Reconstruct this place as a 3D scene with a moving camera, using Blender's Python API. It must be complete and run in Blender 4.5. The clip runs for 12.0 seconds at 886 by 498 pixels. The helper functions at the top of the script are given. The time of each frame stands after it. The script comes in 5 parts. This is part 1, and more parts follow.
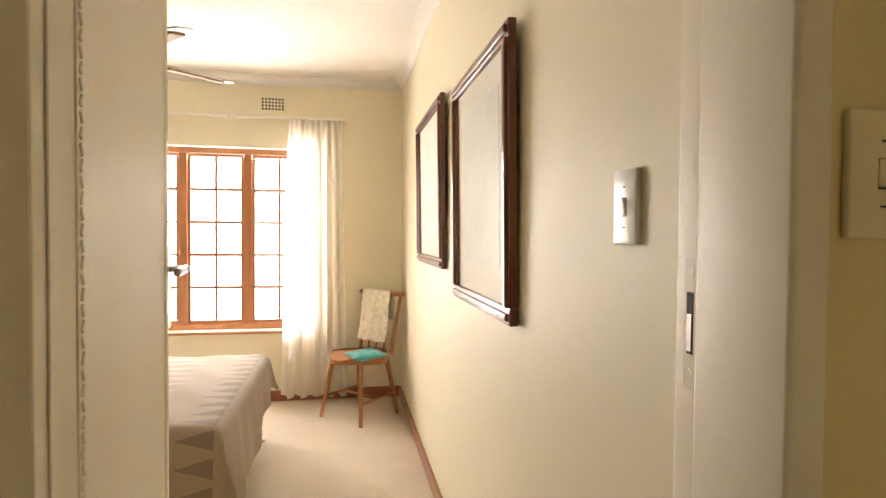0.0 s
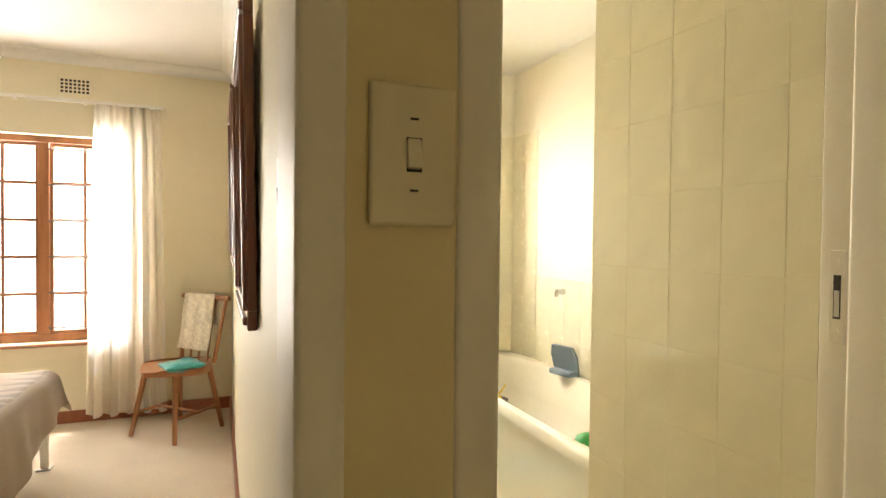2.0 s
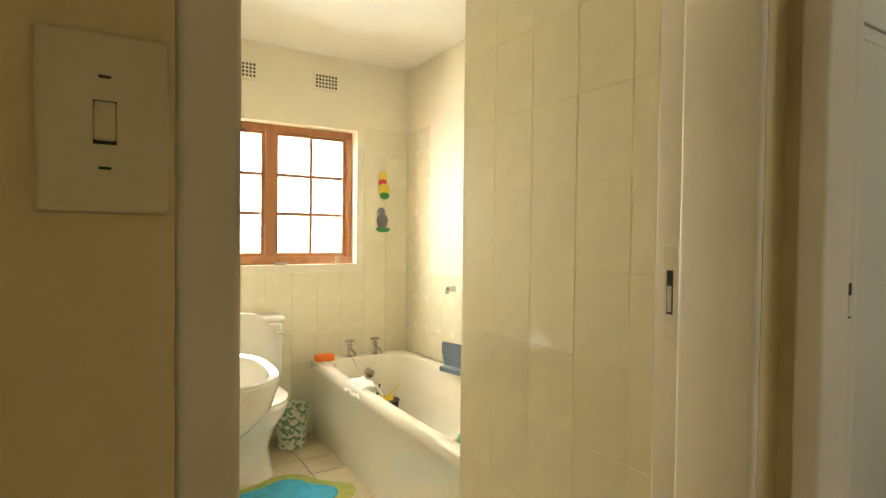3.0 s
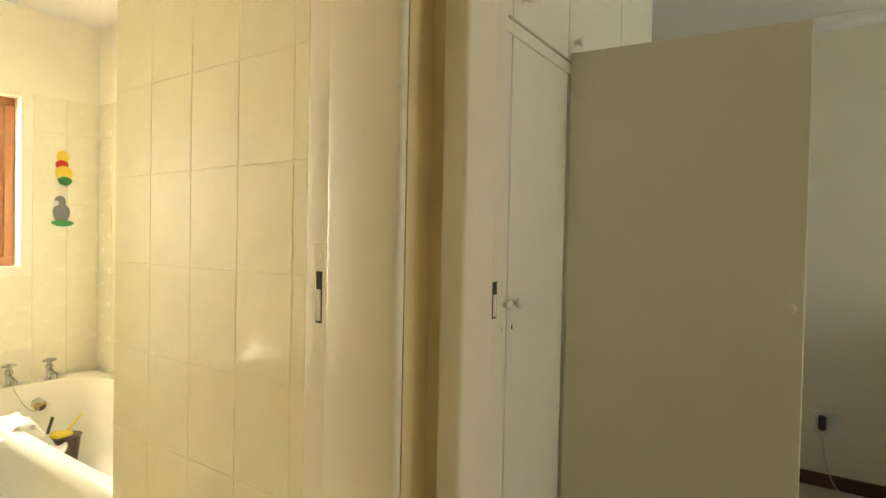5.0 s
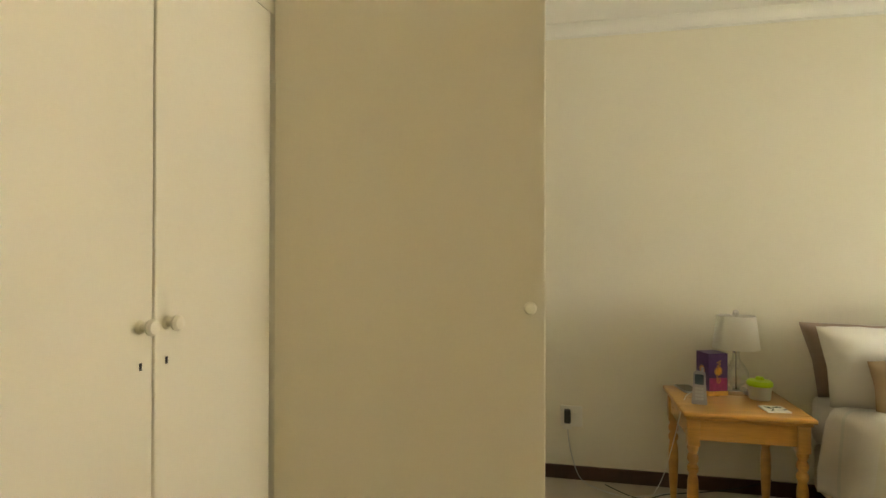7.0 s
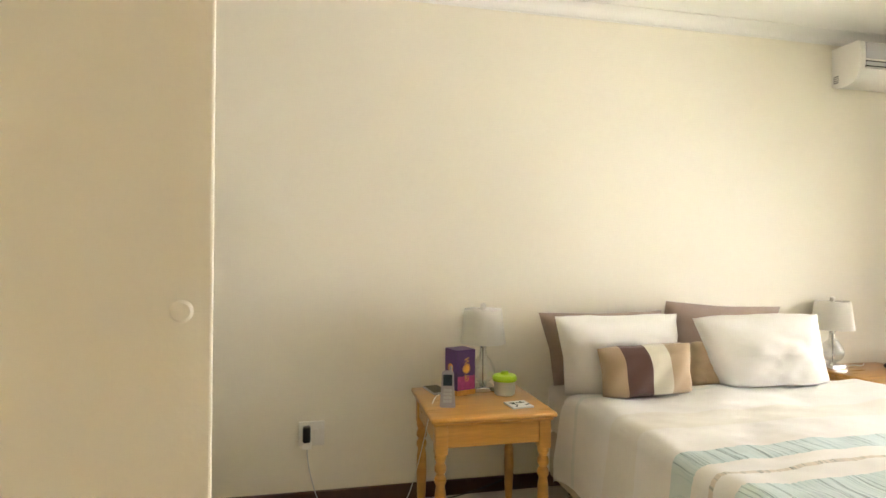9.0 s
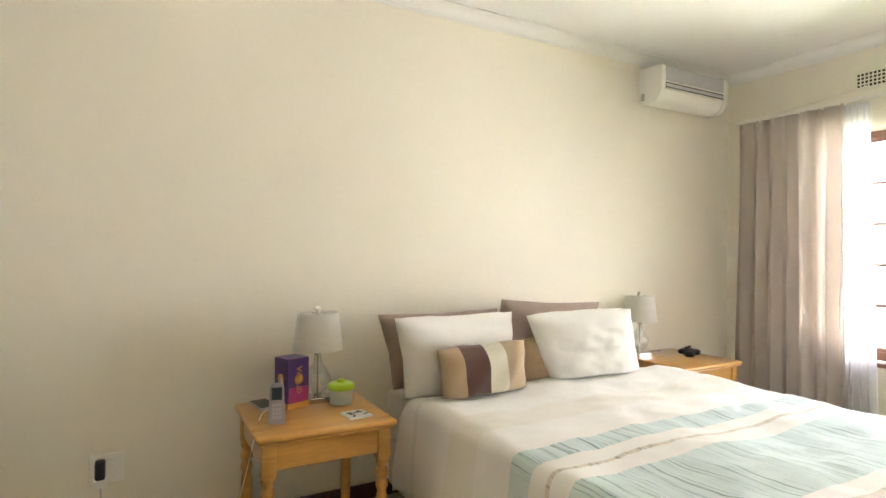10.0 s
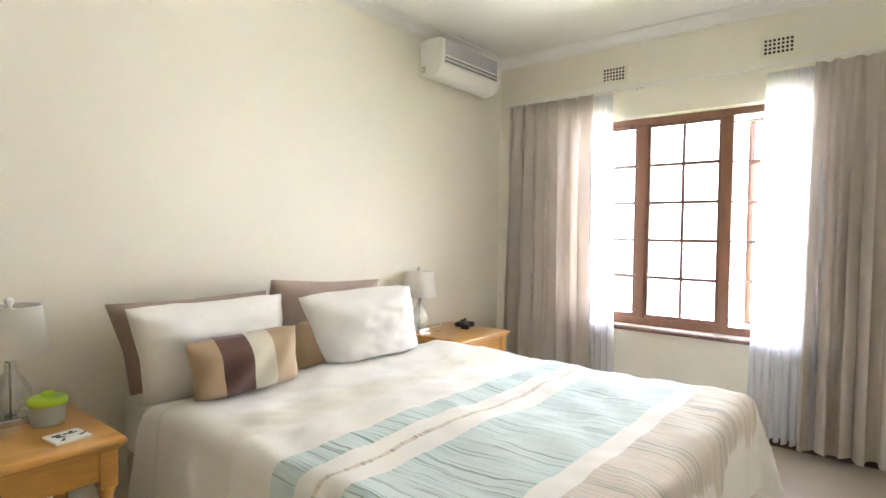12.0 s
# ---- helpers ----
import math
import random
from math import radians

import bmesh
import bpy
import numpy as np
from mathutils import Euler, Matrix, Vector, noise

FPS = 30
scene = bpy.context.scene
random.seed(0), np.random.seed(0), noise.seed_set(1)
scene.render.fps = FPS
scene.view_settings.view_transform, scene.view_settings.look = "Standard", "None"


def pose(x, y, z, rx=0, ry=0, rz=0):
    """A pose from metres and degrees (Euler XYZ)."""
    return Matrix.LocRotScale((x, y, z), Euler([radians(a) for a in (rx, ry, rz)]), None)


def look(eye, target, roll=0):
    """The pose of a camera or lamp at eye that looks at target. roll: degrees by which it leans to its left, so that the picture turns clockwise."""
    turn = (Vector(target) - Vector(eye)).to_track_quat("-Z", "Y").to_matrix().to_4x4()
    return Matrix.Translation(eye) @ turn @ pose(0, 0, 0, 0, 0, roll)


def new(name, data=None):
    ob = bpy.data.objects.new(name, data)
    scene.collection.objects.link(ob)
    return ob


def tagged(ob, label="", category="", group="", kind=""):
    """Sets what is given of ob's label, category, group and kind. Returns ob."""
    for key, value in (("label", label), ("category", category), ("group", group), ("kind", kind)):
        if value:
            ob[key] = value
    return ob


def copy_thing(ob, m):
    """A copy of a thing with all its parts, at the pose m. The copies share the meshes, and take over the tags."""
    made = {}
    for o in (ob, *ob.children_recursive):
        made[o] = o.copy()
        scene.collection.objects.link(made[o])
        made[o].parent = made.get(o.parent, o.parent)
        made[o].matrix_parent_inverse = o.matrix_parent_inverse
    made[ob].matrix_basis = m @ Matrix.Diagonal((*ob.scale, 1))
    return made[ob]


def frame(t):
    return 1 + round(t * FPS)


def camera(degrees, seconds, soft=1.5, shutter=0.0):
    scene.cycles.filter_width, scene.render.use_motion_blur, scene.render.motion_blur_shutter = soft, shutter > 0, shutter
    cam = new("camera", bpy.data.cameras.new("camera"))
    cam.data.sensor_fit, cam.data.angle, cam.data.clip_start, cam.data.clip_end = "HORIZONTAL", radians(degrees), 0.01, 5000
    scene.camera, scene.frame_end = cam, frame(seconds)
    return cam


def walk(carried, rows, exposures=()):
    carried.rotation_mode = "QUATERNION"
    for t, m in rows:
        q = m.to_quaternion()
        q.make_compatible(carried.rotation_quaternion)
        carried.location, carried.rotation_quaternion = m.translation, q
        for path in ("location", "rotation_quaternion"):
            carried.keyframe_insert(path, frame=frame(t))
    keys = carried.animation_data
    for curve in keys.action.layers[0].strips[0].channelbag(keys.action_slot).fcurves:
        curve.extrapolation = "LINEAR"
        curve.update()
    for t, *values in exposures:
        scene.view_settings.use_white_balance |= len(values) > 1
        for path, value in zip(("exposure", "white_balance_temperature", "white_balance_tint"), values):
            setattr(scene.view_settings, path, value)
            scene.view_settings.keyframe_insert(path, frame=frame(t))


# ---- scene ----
cam = camera(77.8, 12.0)
PATH = [
    (0, (0.459, 0.902, 1.318), (0.813, 2.87, 1.267), 0.5),
    (0.5, (0.524, 0.894, 1.316), (0.943, 2.849, 1.265), 0.6),
    (1, (0.616, 0.904, 1.31), (1.133, 2.835, 1.264), 0.7),
    (1.5, (0.721, 0.902, 1.306), (1.359, 2.798, 1.267), 0.8),
    (2, (0.828, 0.888, 1.307), (1.583, 2.739, 1.267), 0.6),
    (2.5, (0.916, 0.884, 1.305), (1.787, 2.684, 1.26), 0.5),
    (3, (0.999, 0.9, 1.304), (2.033, 2.612, 1.258), 0.7),
    (5, (1.278, 0.909, 1.3), (2.931, 2.034, 1.265), 1.2),
    (5.5, (1.398, 0.934, 1.275), (3.166, 1.87, 1.271), 0.6),
    (6, (1.489, 0.909, 1.267), (3.338, 1.673, 1.268), 0.4),
    (6.5, (1.599, 0.902, 1.262), (3.502, 1.515, 1.264), 0.3),
    (7, (1.735, 0.897, 1.261), (3.691, 1.316, 1.275), 0.1),
    (9, (2.197, 0.785, 1.217), (4.152, 0.363, 1.23), 0.4),
    (9.5, (2.281, 0.772, 1.217), (4.156, 0.076, 1.232), 0.6),
    (10, (2.336, 0.729, 1.218), (4.088, -0.235, 1.231), 0.5),
    (10.5, (2.379, 0.735, 1.252), (3.989, -0.451, 1.226), 1.2),
    (11, (2.394, 0.671, 1.222), (3.894, -0.651, 1.194), 0.8),
    (11.5, (2.436, 0.599, 1.228), (3.832, -0.833, 1.173), 0.8),
    (12, (2.487, 0.532, 1.213), (3.754, -1.015, 1.146), 0.7),
]
walk(cam, [(t, look(eye, target, roll)) for t, eye, target, roll in PATH],
     exposures=[(0.0, 1.2, 6500, 19), (1.0, 1.0, 6500, 17), (1.5, 0.88, 6500, 16), (2.0, 1.02, 6500, 15), (2.6, 0.98, 6550, 13), (3.2, 0.70, 6600, 12),
                (5.0, 1.33, 6700, 11), (5.5, 1.62, 6750, 11), (6.5, 1.97, 7500, 13), (7.2, 1.92, 7500, 13), (8.8, 2.65, 6450, 21), (9.5, 2.65, 6300, 22),
                (10.3, 2.42, 6120, 22), (11.0, 2.3, 6000, 23), (12.0, 2.52, 5850, 23)])

# ---- plan, in metres ----
AX, AY = 0.92, 5.36            # east and north wall faces of the guest room
HY0, HY1 = 1.38, 1.55          # the hall's north wall
BX, BY = 2.80, 4.39            # east and north wall faces of the bathroom
NX, NY = 1.95, 2.355            # face and end of the tiled partition
DX0, DX1 = 1.935, 2.05         # wall between hall and main bedroom
CX, CY = 4.90, -3.10           # head wall and window wall of the main bedroom
WY = 1.56                      # front of the built-in wardrobe
ZC = 2.53                      # ceiling
DOOR = 2.04                    # head of the door openings
A_OPEN, B_OPEN, C_OPEN = (0.105, 0.887), (1.092, 1.858), (0.50, 1.311)
A_WIN = (-1.24, 0.20, 0.56, 1.98)
B_WIN = (1.40, 2.42, 1.11, 2.005)
C_WIN = (2.82, 4.27, 0.592, 1.98)

# ---- sky, sun, window light and hall fill ----
world = bpy.data.worlds.new("sky")
scene.world = world
world.use_nodes = True
wn = world.node_tree.nodes
sky = wn.new("ShaderNodeTexSky")
sky.sky_type = "NISHITA"
sky.sun_disc = False
sky.sun_elevation, sky.sun_rotation = radians(66), radians(200)
wn["Background"].inputs["Strength"].default_value = 0.15
world.node_tree.links.new(sky.outputs[0], wn["Background"].inputs["Color"])

sun = new("sun", bpy.data.lights.new("sun", "SUN"))
sun.data.energy, sun.data.angle, sun.data.color = 4.0, radians(0.5), (1.0, 0.95, 0.86)
sun.matrix_world = look((0, 0, 0), (-0.12, -0.35, -1.0))


def daylight_lamp(x, y, z, width, height, facing, power, tint):
    """An area lamp for the sky's light at a window; also the lawn and hall lamps."""
    lamp = new("daylight_lamp", bpy.data.lights.new("daylight_lamp", "AREA"))
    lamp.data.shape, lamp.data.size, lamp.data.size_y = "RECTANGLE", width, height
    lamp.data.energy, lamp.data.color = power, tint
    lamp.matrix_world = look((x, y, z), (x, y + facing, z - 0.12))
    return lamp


daylight_lamp(-0.52, AY + 0.16, 1.27, 1.36, 1.34, -1, 62, (1.0, 0.95, 0.86))
bath_light = daylight_lamp(1.92, BY + 0.45, 1.72, 1.30, 1.20, -1, 100, (1.0, 0.96, 0.82))
bath_light.matrix_world = look((1.92, BY + 0.45, 1.72), (1.85, BY - 1.0, 0.7))
bedroom_light = daylight_lamp(3.60, CY - 1.50, 2.1, 2.60, 2.40, 1, 62, (0.86, 0.93, 1.0))
bedroom_light.matrix_world = look((3.60, CY - 1.50, 2.1), (3.40, -0.8, 0.6))
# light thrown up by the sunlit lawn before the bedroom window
lawn_light = daylight_lamp(3.50, CY - 2.40, -0.20, 3.4, 2.4, 1, 290, (0.99, 0.98, 0.80))
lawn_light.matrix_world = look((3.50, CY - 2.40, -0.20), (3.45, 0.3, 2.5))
# fill lamp added at the hall's far end, where no opening is built
hall_fill = daylight_lamp(-2.98, 0.65, 1.25, 1.1, 2.0, 0, 1.5, (1.0, 0.93, 0.78))
hall_fill.matrix_world = look((-2.98, 0.65, 1.25), (0, 0.65, 1.15))


# ---- materials ----
def ramp(nt, fac, stops, mode="LINEAR"):
    node = nt.nodes.new("ShaderNodeValToRGB")
    node.color_ramp.interpolation = mode
    els = node.color_ramp.elements
    while len(els) < len(stops):
        els.new(0.5)
    for el, (at, col) in zip(els, stops):
        el.position, el.color = at, (*col, 1)
    nt.links.new(fac, node.inputs["Fac"])
    return node.outputs["Color"]


def mixed(nt, fac, a, b, how="MIX"):
    node = nt.nodes.new("ShaderNodeMix")
    node.data_type, node.blend_type = "RGBA", how
    for socket, value in ((0, fac), (6, a), (7, b)):
        if hasattr(value, "is_output"):
            nt.links.new(value, node.inputs[socket])
        elif socket == 0:
            node.inputs[0].default_value = value
        else:
            node.inputs[socket].default_value = (*value, 1)
    return node.outputs[2]


def noise_fac(nt, scale, detail=4, rough=0.55, stretch=(1, 1, 1), coords="Object"):
    tc, mp, nz = (nt.nodes.new("ShaderNode" + k) for k in ("TexCoord", "Mapping", "TexNoise"))
    mp.inputs["Scale"].default_value = stretch
    nz.inputs["Scale"].default_value, nz.inputs["Detail"].default_value, nz.inputs["Roughness"].default_value = scale, detail, rough
    nt.links.new(tc.outputs[coords], mp.inputs["Vector"])
    nt.links.new(mp.outputs[0], nz.inputs["Vector"])
    return nz.outputs["Fac"]


def shade(c, k):
    return tuple(min(1, v * k) for v in c)


def mat(name, color, rough=0.6, metal=0.0, vary=0.08, scale=3.0, grain=60.0, bump=0.05, stretch=(1, 1, 1), sheen=0.0, spec=0.5, per_piece=0.0, coat=0.0):
    """A surface with variation at two scales and a fine relief."""
    m = bpy.data.materials.new(name)
    m.use_nodes = True
    nt = m.node_tree
    bsdf = nt.nodes["Principled BSDF"]
    broad, fine = noise_fac(nt, scale, stretch=stretch), noise_fac(nt, grain, 3, stretch=stretch)
    col = ramp(nt, broad, [(0.25, shade(color, 1 - vary)), (0.75, shade(color, 1 + vary))])
    col = mixed(nt, 0.35, col, ramp(nt, fine, [(0.3, shade(color, 1 - vary)), (0.7, shade(color, 1 + vary * 0.6))]))
    if per_piece:
        oi = nt.nodes.new("ShaderNodeObjectInfo")
        col = mixed(nt, 1.0, col, ramp(nt, oi.outputs["Random"], [(0, (1 - per_piece,) * 3), (1, (1.0,) * 3)]), "MULTIPLY")
    nt.links.new(col, bsdf.inputs["Base Color"])
    bsdf.inputs["Metallic"].default_value, bsdf.inputs["Specular IOR Level"].default_value = metal, spec
    bsdf.inputs["Sheen Weight"].default_value, bsdf.inputs["Coat Weight"].default_value = sheen, coat
    rr = nt.nodes.new("ShaderNodeMapRange")
    rr.inputs["To Min"].default_value, rr.inputs["To Max"].default_value = max(0.02, rough - 0.08), min(1, rough + 0.08)
    nt.links.new(broad, rr.inputs["Value"])
    nt.links.new(rr.outputs[0], bsdf.inputs["Roughness"])
    if bump:
        bp = nt.nodes.new("ShaderNodeBump")
        bp.inputs["Strength"].default_value, bp.inputs["Distance"].default_value = bump, 0.01
        nt.links.new(fine, bp.inputs["Height"])
        nt.links.new(bp.outputs[0], bsdf.inputs["Normal"])
    return m


def fabric(name, color, weave=900.0, vary=0.06, bump=0.25, sheen=0.2, soft=5.0):
    return mat(name, color, 0.9, vary=vary, scale=soft, grain=weave, bump=bump, sheen=sheen, spec=0.2)


def glass(name, tint=(1, 1, 1), gloss=0.08, rough=0.0):
    m = bpy.data.materials.new(name)
    m.use_nodes = True
    nt = m.node_tree
    nt.nodes.remove(nt.nodes["Principled BSDF"])
    clear, shine, mix = (nt.nodes.new("ShaderNode" + k) for k in ("BsdfTransparent", "BsdfGlossy", "MixShader"))
    clear.inputs["Color"].default_value, shine.inputs["Roughness"].default_value = (*tint, 1), rough
    mix.inputs[0].default_value = gloss
    nt.links.new(clear.outputs[0], mix.inputs[1])
    nt.links.new(shine.outputs[0], mix.inputs[2])
    nt.links.new(mix.outputs[0], nt.nodes["Material Output"].inputs["Surface"])
    return m


def see_through(name, color, glow=0.6, open_weave=0.0, weave=700.0):
    """Thin cloth that daylight shines through."""
    m = mat(name, color, 0.95, vary=0.05, scale=8, grain=weave, bump=0.15, sheen=0.2, spec=0.1)
    nt = m.node_tree
    thin, mix = nt.nodes.new("ShaderNodeBsdfTranslucent"), nt.nodes.new("ShaderNodeMixShader")
    thin.inputs["Color"].default_value = (*color, 1)
    mix.inputs[0].default_value = glow
    nt.links.new(nt.nodes["Principled BSDF"].outputs[0], mix.inputs[1])
    nt.links.new(thin.outputs[0], mix.inputs[2])
    last = mix.outputs[0]
    if open_weave:
        hole, more = nt.nodes.new("ShaderNodeBsdfTransparent"), nt.nodes.new("ShaderNodeMixShader")
        more.inputs[0].default_value = open_weave
        nt.links.new(last, more.inputs[1])
        nt.links.new(hole.outputs[0], more.inputs[2])
        last = more.outputs[0]
    nt.links.new(last, nt.nodes["Material Output"].inputs["Surface"])
    return m


def wood(name, color, along=(1, 1, 12), rough=0.4, coat=0.15, vary=0.25):
    inv = tuple(1.0 if v > 1 else 14.0 for v in along)
    return mat(name, color, rough, vary=vary, scale=2.2, grain=14, bump=0.06, stretch=inv, coat=coat)


M = dict(
    cream=mat("cream_wall_paint", (0.80, 0.735, 0.55), 0.56, vary=0.03, scale=1.6, grain=220, bump=0.03),
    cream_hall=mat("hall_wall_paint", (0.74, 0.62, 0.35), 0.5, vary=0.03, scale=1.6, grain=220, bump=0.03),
    pale=mat("pale_wall_paint", (0.82, 0.775, 0.655), 0.56, vary=0.03, scale=1.4, grain=220, bump=0.03),
    ceiling=mat("ceiling_paint", (0.84, 0.83, 0.79), 0.8, vary=0.02, scale=1.2, grain=160, bump=0.03),
    gloss=mat("cream_gloss_paint", (0.80, 0.735, 0.60), 0.50, vary=0.03, scale=4, grain=90, bump=0.04),
    ribbed=mat("ribbed_door_paint", (0.80, 0.735, 0.60), 0.56, vary=0.03, scale=4, grain=260, bump=0.16, stretch=(1, 1, 0.02)),
    cupboard=mat("cupboard_paint", (0.80, 0.755, 0.64), 0.38, vary=0.02, scale=2.5, grain=120, bump=0.03),
    carpet=mat("berber_carpet", (0.70, 0.61, 0.47), 0.98, vary=0.18, scale=1.2, grain=170, bump=0.9, spec=0.1),
    carpet_b=mat("beige_carpet", (0.58, 0.51, 0.42), 0.98, vary=0.16, scale=1.2, grain=190, bump=0.9, spec=0.1),
    skirting_a=wood("red_meranti", (0.30, 0.10, 0.045), rough=0.35),
    skirting_b=wood("dark_skirting_wood", (0.075, 0.032, 0.02), rough=0.35),
    window=wood("window_wood", (0.40, 0.17, 0.07), rough=0.38),
    window_b=wood("brown_window_wood", (0.20, 0.095, 0.055), rough=0.4),
    pine=wood("oiled_chair_wood", (0.36, 0.15, 0.055), rough=0.38),
    oak=wood("varnished_oak", (0.60, 0.305, 0.068), (1, 12, 1), rough=0.3, coat=0.35),
    mahogany=wood("mahogany_frame", (0.17, 0.055, 0.028), rough=0.3, coat=0.3),
    tile=mat("cream_glazed_tile", (0.79, 0.73, 0.52), 0.10, vary=0.05, scale=9, grain=14, bump=0.16, per_piece=0.025, coat=0.6),
    tile_b=mat("bath_glazed_tile", (0.82, 0.78, 0.62), 0.26, vary=0.03, scale=9, grain=14, bump=0.08, per_piece=0.03),
    grout=mat("grout", (0.80, 0.73, 0.51), 0.9, vary=0.06, bump=0.05),
    floor_tile=mat("floor_tile", (0.66, 0.55, 0.36), 0.35, vary=0.1, scale=7, grain=60, bump=0.05, per_piece=0.12),
    enamel=mat("bath_enamel", (0.84, 0.81, 0.70), 0.12, vary=0.02, bump=0.0, coat=0.3),
    china=mat("white_china", (0.86, 0.85, 0.82), 0.1, vary=0.015, bump=0.0, coat=0.4),
    chrome=mat("chrome", (0.58, 0.58, 0.57), 0.08, 1.0, vary=0.03, bump=0.0),
    steel=mat("worn_steel", (0.50, 0.47, 0.42), 0.32, 1.0, vary=0.12, grain=150, bump=0.05),
    dark=mat("dark_gap", (0.03, 0.025, 0.02), 0.7, vary=0.2),
    black=mat("black_plastic", (0.02, 0.02, 0.022), 0.35, vary=0.1),
    white=mat("white_plastic", (0.82, 0.80, 0.74), 0.3, vary=0.02, grain=100, bump=0.01),
    ivory=mat("ivory_plastic", (0.74, 0.65, 0.43), 0.34, vary=0.02, grain=100, bump=0.01),
    metal_white=mat("white_painted_metal", (0.80, 0.77, 0.70), 0.35, vary=0.04),
    # pale burglar bars: their backlit darkness is put into the base colour
    bar=mat("backlit_bar_metal", (0.20, 0.16, 0.13), 0.45, 0.3, vary=0.1),
    pane=glass("window_glass"),
    clear=glass("clear_glass", (0.93, 0.95, 0.95), 0.22, 0.02),
    picture_glass=glass("picture_glass", (0.98, 0.98, 0.98), 0.06, 0.03),
    curtain_a=see_through("white_curtain_cloth", (0.92, 0.90, 0.85), 0.80),
    curtain_b=see_through("taupe_curtain_cloth", (0.58, 0.51, 0.45), 0.18),
    sheer=see_through("white_voile", (0.90, 0.91, 0.94), 0.6, 0.35),
    linen=fabric("white_linen", (0.88, 0.86, 0.82)),
    sheet=fabric("cream_sheet", (0.74, 0.70, 0.62)),
    taupe=fabric("taupe_pillowcase", (0.36, 0.27, 0.22)),
    tan=fabric("tan_suede", (0.50, 0.37, 0.235), weave=300),
    chocolate=fabric("chocolate_suede", (0.13, 0.07, 0.055), weave=300),
    bone=fabric("bone_suede", (0.72, 0.67, 0.54), weave=300),
    lace=fabric("ivory_lace", (0.78, 0.72, 0.58), weave=60, vary=0.28, bump=0.9, soft=26),
    teal=fabric("teal_satin", (0.06, 0.36, 0.37), weave=400, vary=0.15, sheen=0.5),
    valance=fabric("beige_valance", (0.56, 0.47, 0.37)),
    shade=see_through("white_lampshade", (0.86, 0.84, 0.79), 0.5),
    lime=mat("lime_plastic", (0.47, 0.72, 0.03), 0.35, vary=0.05),
    frosted=see_through("frosted_plastic", (0.80, 0.82, 0.76), 0.5),
    purple=mat("purple_card", (0.075, 0.022, 0.16), 0.35, vary=0.3, scale=14),
    gold=mat("gold_print", (0.75, 0.38, 0.07), 0.35, vary=0.3, scale=40),
    magenta=mat("magenta_print", (0.42, 0.05, 0.20), 0.4, vary=0.3, scale=40),
    silver=mat("silver_plastic", (0.50, 0.50, 0.52), 0.35, 0.4, vary=0.05),
    handset=mat("pale_silver_plastic", (0.38, 0.36, 0.38), 0.4, vary=0.05),
    screen=mat("dark_screen", (0.025, 0.04, 0.055), 0.15, vary=0.1),
    paper=mat("printed_paper", (0.72, 0.73, 0.70), 0.7, vary=0.08),
    ink=mat("dark_ink", (0.07, 0.09, 0.08), 0.7, vary=0.2),
    blue_mat=mat("turquoise_pile", (0.05, 0.40, 0.62), 1.0, vary=0.3, scale=20, grain=120, bump=1.0),
    green_mat=mat("olive_pile", (0.40, 0.43, 0.10), 1.0, vary=0.3, scale=20, grain=120, bump=1.0),
    orange=mat("orange_sponge", (0.80, 0.20, 0.02), 0.9, vary=0.15, grain=200, bump=0.5),
    chocolate_plastic=mat("dark_brown_plastic", (0.045, 0.02, 0.02), 0.35),
    red=mat("red_plastic", (0.60, 0.03, 0.02), 0.35),
    green=mat("green_plastic", (0.03, 0.26, 0.05), 0.4),
    yellow=mat("yellow_plastic", (0.75, 0.55, 0.04), 0.4),
    blue_grey=mat("slate_blue_plastic", (0.16, 0.22, 0.29), 0.4, vary=0.1),
    grey_fur=mat("grey_card", (0.20, 0.20, 0.22), 0.6, vary=0.12),
    print=mat("pale_print", (0.78, 0.78, 0.72), 0.75, vary=0.10, scale=5, grain=30),
    mount=mat("picture_mount", (0.84, 0.81, 0.72), 0.8, vary=0.04),
    fan=mat("fan_metal", (0.60, 0.55, 0.44), 0.35, vary=0.05),
    cane=mat("cane_inlay", (0.30, 0.22, 0.13), 0.7, vary=0.4, scale=30, grain=160, bump=0.4),
    ground=mat("sunlit_lawn", (0.16, 0.22, 0.06), 0.95, vary=0.4, scale=1.5, grain=20, bump=0.6),
    plaster_out=mat("outside_plaster", (0.72, 0.68, 0.6), 0.8, vary=0.06),
)


